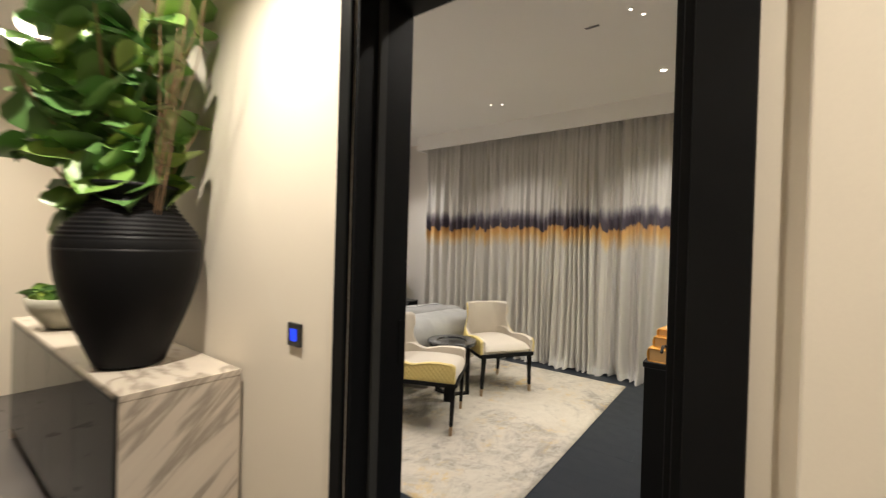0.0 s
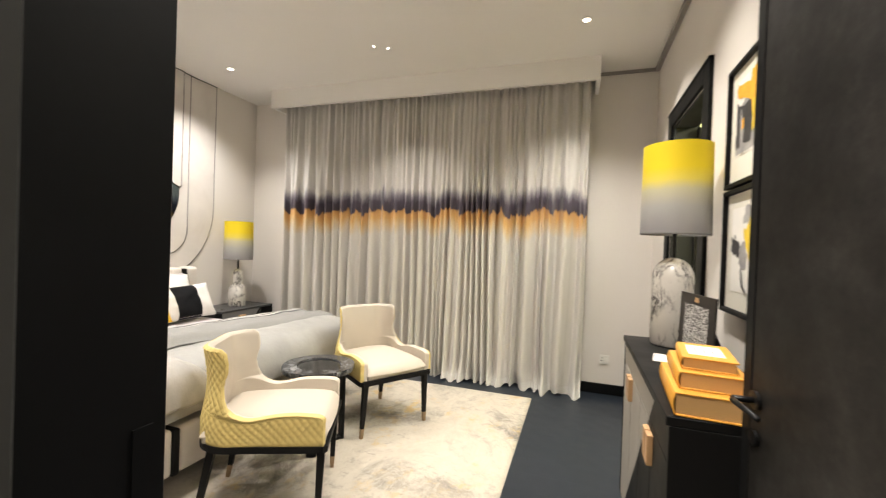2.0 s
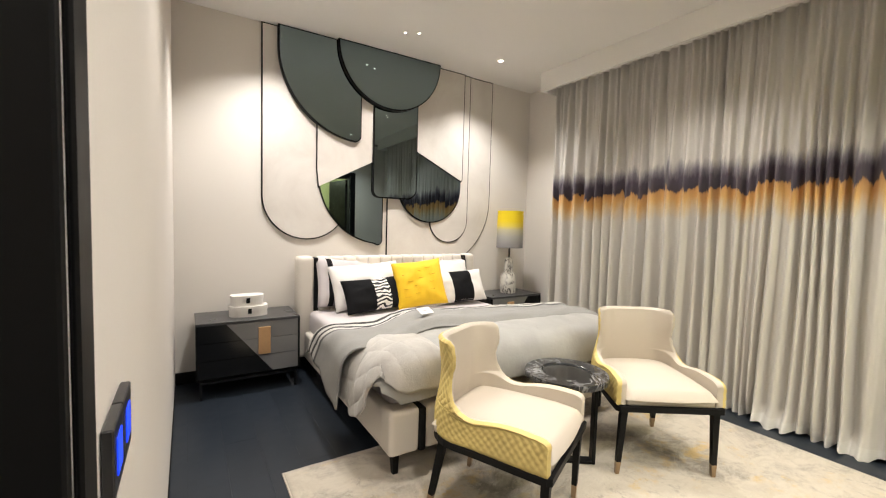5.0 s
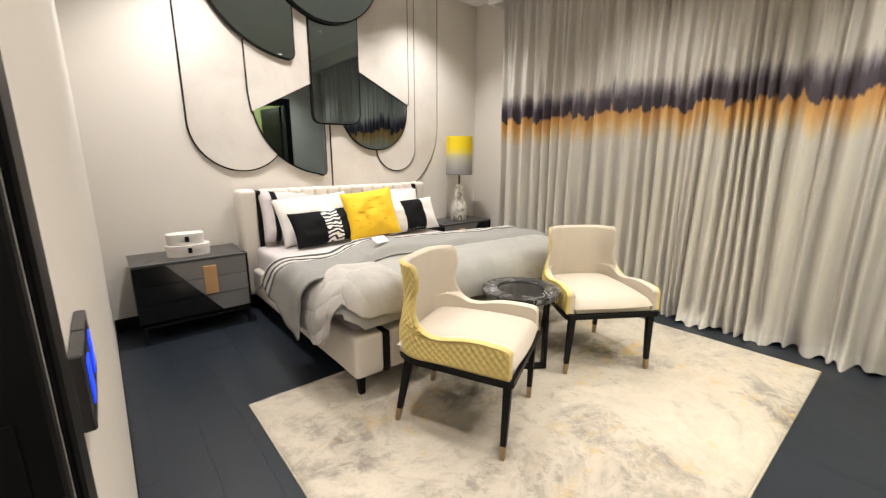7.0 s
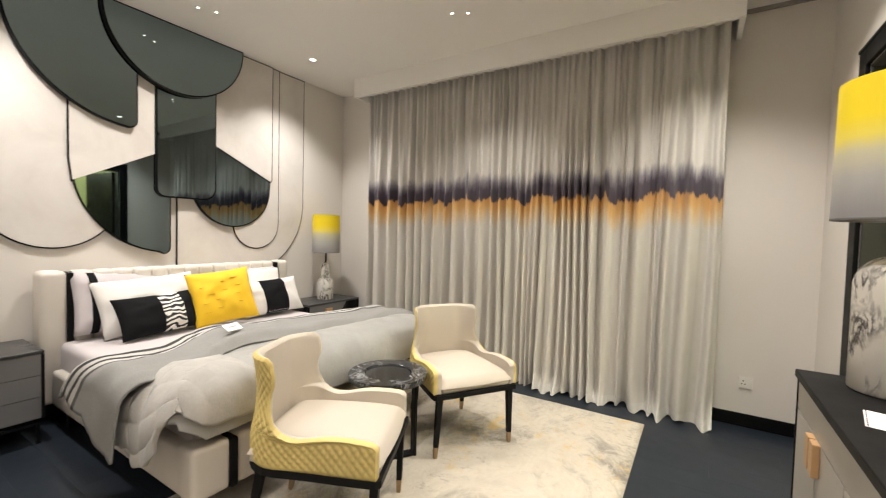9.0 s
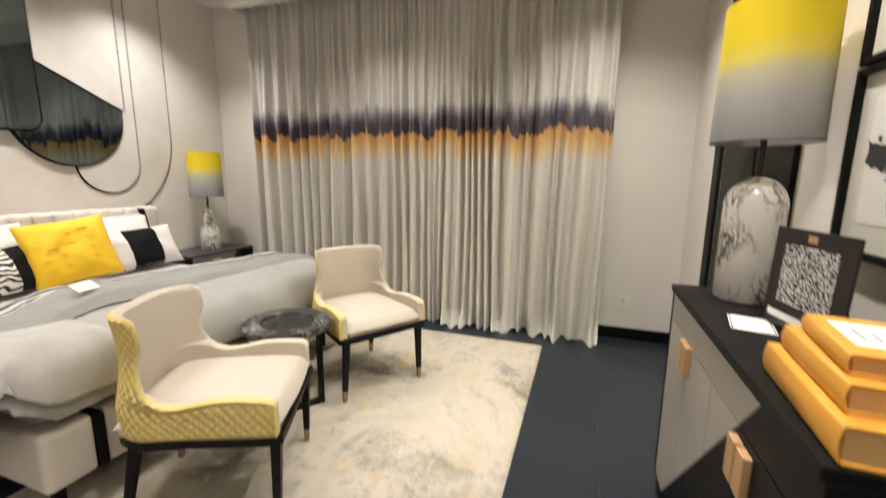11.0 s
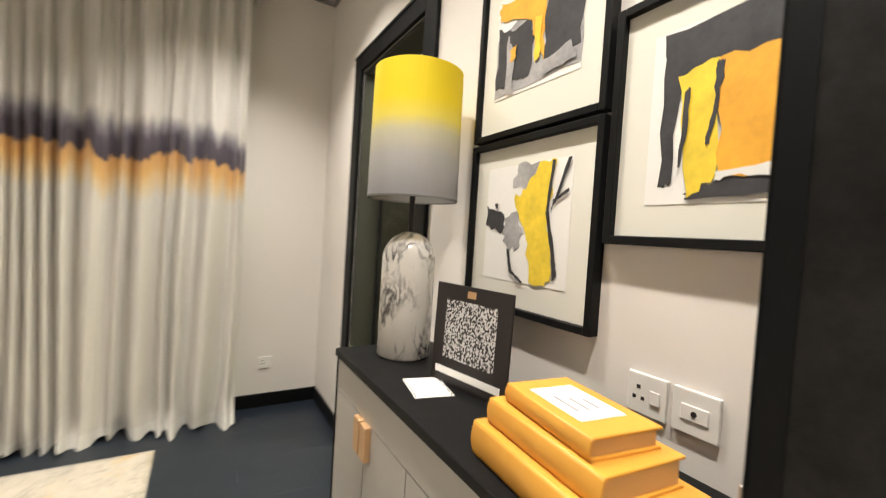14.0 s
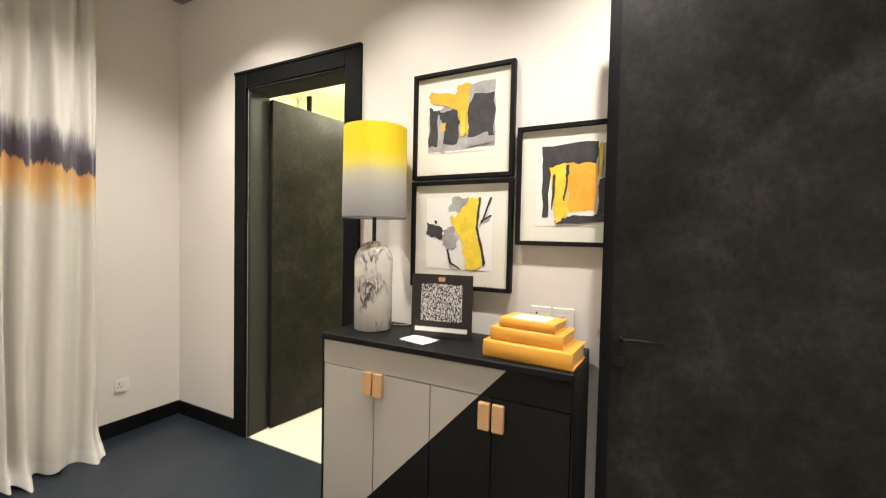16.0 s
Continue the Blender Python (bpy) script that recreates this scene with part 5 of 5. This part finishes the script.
# ---- hallway console, vase and plant ----
con = thing("console", "marble-clad hallway console with dark glass doors", "console")
CX0, CX1, CY0, CY1, CZ = -4.25, -1.90, 1.165, 1.632, 0.87
part("top", cuboid(CX0, CY0, CZ - 0.03, CX1, CY1, CZ, 0.004, 2), "console_marble", con, "polished veined marble top")
part("end_panel", cuboid(CX1 - 0.03, CY0, 0.0, CX1 - 0.0005, CY1, CZ - 0.0305), "console_marble", con, "marble end panel with diagonal veins")
part("end_panel", cuboid(CX0, CY0, 0.0, CX0 + 0.03, CY1, CZ - 0.0305), "console_marble", con)
part("carcass", cuboid(CX0 + 0.031, CY0 + 0.025, 0.08, CX1 - 0.031, CY1 - 0.002, CZ - 0.031), "black_wood", con)
for k in range(4):
    w = (CX1 - CX0 - 0.06) / 4
    x = CX0 + 0.03 + k * w
    part("door", cuboid(x + 0.002, CY0 - 0.004, 0.09, x + w - 0.002, CY0 + 0.024, CZ - 0.034, 0.002, 1), "console_glass", con, "dark glass door")
part("edge_strip", cuboid(CX1 - 0.03, CY0 - 0.006, 0.0, CX1 + 0.001, CY0 - 0.0005, CZ - 0.002), "black_paint", con)
vase = thing("floor_vase", "large matt black ribbed vase on the console", "vase", (-2.375, 1.335, CZ + 0.001))
prof = [(0.0, 0.0), (0.130, 0.0), (0.143, 0.010)]
for i in range(1, 40):
    t = i / 39
    prof.append((0.143 + 0.147 * math.sin(t * math.pi / 2) ** 1.1, 0.010 + t * 0.540))
body = part("body", lathe(prof + [(0.270, 0.55), (0.130, 0.03), (0.0, 0.03)], 64), "vase_black", vase, smooth=True)
prof = []
for i in range(61):
    t = i / 60
    prof.append((0.29 - 0.125 * smoothstep(0.0, 1.0, t) ** 1.15 + 0.0035 * math.sin(t * 75) * smoothstep(0.12, 0.25, t) * smoothstep(0.95, 0.8, t), 0.5505 + t * 0.245))
part("ribbed_shoulder", lathe(prof + [(0.150, 0.79), (0.268, 0.57), (0.268, 0.5505)], 64), "vase_black", body, "shoulder with fine turned ribs", smooth=True)
part("rim", lathe([(0.166, 0.7965), (0.168, 0.812), (0.190, 0.828), (0.196, 0.840), (0.190, 0.850), (0.174, 0.848), (0.158, 0.82), (0.152, 0.7965)], 56), "vase_black", body, "rolled rim", smooth=True)

plant = thing("leafy_branches", "tall artificial branches with broad green leaves in a vase", "plant", (-2.44, 1.335, CZ + 0.44))
rnd = random.Random(12)


def leaf_into(bm, at, out, size):
    """A cupped rounded leaf at a point, growing along out."""
    out = out.normalized()
    side = out.cross(Vector((rnd.gauss(0, 0.75), rnd.gauss(0, 0.75) - 0.35, 0.7))).normalized()
    up = side.cross(out)
    rows = []
    for i in range(7):
        t = i / 6
        w = size * 0.60 * math.sin(math.pi * min(1, 0.06 + t ** 0.75 * 0.94)) ** 0.75
        mid = at + out * (size * t) + up * (0.10 * size * math.sin(t * 2.6) - 0.18 * size * t * t)
        rows.append([bm.verts.new(mid + side * w * k + up * (0.16 * size * abs(k) ** 1.5 + 0.02 * size * math.sin(9 * t + k))) for k in (-1, -0.5, 0, 0.5, 1)])
    for a, b2 in zip(rows, rows[1:]):
        for k in range(4):
            bm.faces.new((a[k], a[k + 1], b2[k + 1], b2[k]))


leaves = bmesh.new()
for k in range(15):
    ang = 2 * math.pi * k / 15 + rnd.uniform(-0.3, 0.3)
    reach, height = rnd.uniform(0.25, 0.62), rnd.uniform(0.62, 1.6)
    reach_y = min(reach, 0.22) if math.sin(ang) > 0 else reach * 0.8
    if math.cos(ang) > 0.2:
        reach *= 0.62
    pts = []
    for i in range(9):
        t = i / 8
        pts.append(Vector((math.cos(ang) * (0.06 + reach * t ** 1.6), math.sin(ang) * (0.05 + reach_y * t ** 1.6), height * t)) + Vector((noise.noise((k, t * 3, 0)), noise.noise((k, t * 3, 4)), 0)) * 0.05 * t)
    part("stem", tube(pts, [0.010 - 0.0065 * i / 8 for i in range(9)], 6), "twig", plant, "brown woody stem", smooth=True)
    for i in range(19):
        t = rnd.uniform(0.26, 1.0)
        a = int(t * 8)
        p = pts[a].lerp(pts[min(8, a + 1)], t * 8 - a)
        d = Vector((rnd.gauss(0, 1), rnd.gauss(0, 0.8), rnd.uniform(-0.7, 0.8)))
        if p.y + 0.14 * d.normalized().y > 0.20:
            d.y = -abs(d.y)
        leaf_into(leaves, p, d, rnd.uniform(0.12, 0.225))
part("leaves", leaves, "leaf", plant, "broad rounded green leaves", smooth=True)
twigs = thing("curly_twigs", "thin curly bare brown twigs in the vase", "twigs", (-2.31, 1.365, CZ + 0.44))
for k in range(6):
    ang, ln, far = rnd.uniform(-0.4, 0.5), rnd.uniform(1.2, 1.65), 0.34 + 0.06 * k
    pts = [Vector(((0.04 + far * t ** 1.1) * math.cos(ang) + (0.018 * math.sin(19 * t + 2 * k) + 0.010 * math.sin(41 * t + k)) * t, 0.16 * math.sin(ang) * t + 0.02 * math.cos(12 * t + k) * t, ln * t)) for t in [i / 28 for i in range(29)]]
    part("twig", tube(pts, [0.0036 - 0.0022 * i / 28 for i in range(29)], 6), "twig", twigs, smooth=True)
bowl = thing("planter_bowl", "pale stone bowl with low green leaves on the console", "planter", (-3.60, 1.36, CZ + 0.001))
bowl.scale = (1.22, 1.22, 1.22)
part("bowl", lathe([(0.0, 0.0), (0.10, 0.0), (0.11, 0.01), (0.17, 0.10), (0.185, 0.165), (0.17, 0.165), (0.155, 0.11), (0.0, 0.10)], 40), "stone_bowl", bowl, smooth=True)
bm = bmesh.new()
for k in range(90):
    a, r = rnd.uniform(0, 6.28), 0.14 * rnd.random() ** 0.5
    leaf_into(bm, Vector((r * math.cos(a), r * math.sin(a), 0.13 + 0.03 * rnd.random())), Vector((math.cos(a) * 0.5 + rnd.gauss(0, 0.4), math.sin(a) * 0.5 + rnd.gauss(0, 0.4), 0.8)), rnd.uniform(0.05, 0.09))
part("leaves", bm, "leaf", bowl, "small green succulent leaves", smooth=True)
pic = thing("tall_frame", "narrow dark framed panel on the hallway wall", "frame")
part("frame_bar", cuboid(-4.02, SH - 0.03, 0.98, -3.95, SH - 0.001, 1.95, 0.003, 1), "black_wood", pic)
part("panel", cuboid(-5.0, SH - 0.02, 0.98, -4.02, SH - 0.001, 1.95), "hall_wall", pic)

# ---- ceiling spots ----
# the single spots near the walls are tipped a little towards them
for x, y, tip, share, tint in ((-0.66, 4.80, (0, 0), 1.3, WARM), (-4.11, 4.83, (0, 0), 1.1, COOL), (-4.12, 2.67, (0, 0), 1.2, COOL), (-0.66, 2.66, (0, 0), 1.3, WARM)):
    downlight(x, y, ROOM_H, SINGLE * share, angle=114, tilt=tip, colour=tint, shown=0.040)
for x, y, dx, dy, tip in ((-2.38, 4.80, 0.055, 0.03, (0, 0)), (-4.10, 3.78, 0.03, 0.055, (0, 0)), (-0.66, 3.69, 0.03, 0.055, (0, 0)), (-2.38, 2.66, 0.055, 0.03, (0, 0))):
    for s in (-1, 1):
        downlight(x + s * dx, y + s * dy, ROOM_H, TWIN * 1.1, angle=110, tilt=tip, shown=0.016)
for x, y, w in ((-3.0, 0.95, HALL * 0.8), (-1.5, 1.0, HALL * 0.8), (0.8, 0.95, HALL * 0.6), (-4.4, 0.9, HALL * 0.5)):
    downlight(x, y, ROOM_H, w, shown=0.046, colour=(1.0, 0.905, 0.765))
vent = thing("ceiling_sensor", "small dark slot in the white ceiling", "sensor", (-0.975, 3.727, ROOM_H))
part("slot", cuboid(-0.05, -0.012, -0.004, 0.05, 0.012, 0.0, 0.001, 1), "night_grey", vent)

# ---- floor planks ----
rnd = random.Random(21)
PW, PL = 0.19, 1.22
meshes = {}


def plank_mesh(ln):
    key = round(ln, 3)
    if key not in meshes:
        bm = cuboid(0, 0, -0.006, ln - 0.0007, PW - 0.0007, 0.0, 0.0, 1)
        me = bpy.data.meshes.new("plank")
        bm.to_mesh(me)
        bm.free()
        me.materials.append(M["plank"])
        meshes[key] = me
    return meshes[key]


y, row = SH + 0.0, 0
while y < N0:
    x = W0 - (0.0 if row % 3 == 0 else 0.41 if row % 3 == 1 else 0.80)
    while x < 0.0:
        a, c = max(x, W0), min(x + PL, 0.0)
        if c - a > 0.02:
            ob = new("plank", plank_mesh(c - a))
            ob.parent = floor
            ob.location = (a, y, 0)
        x += PL
    y, row = y + PW, row + 1
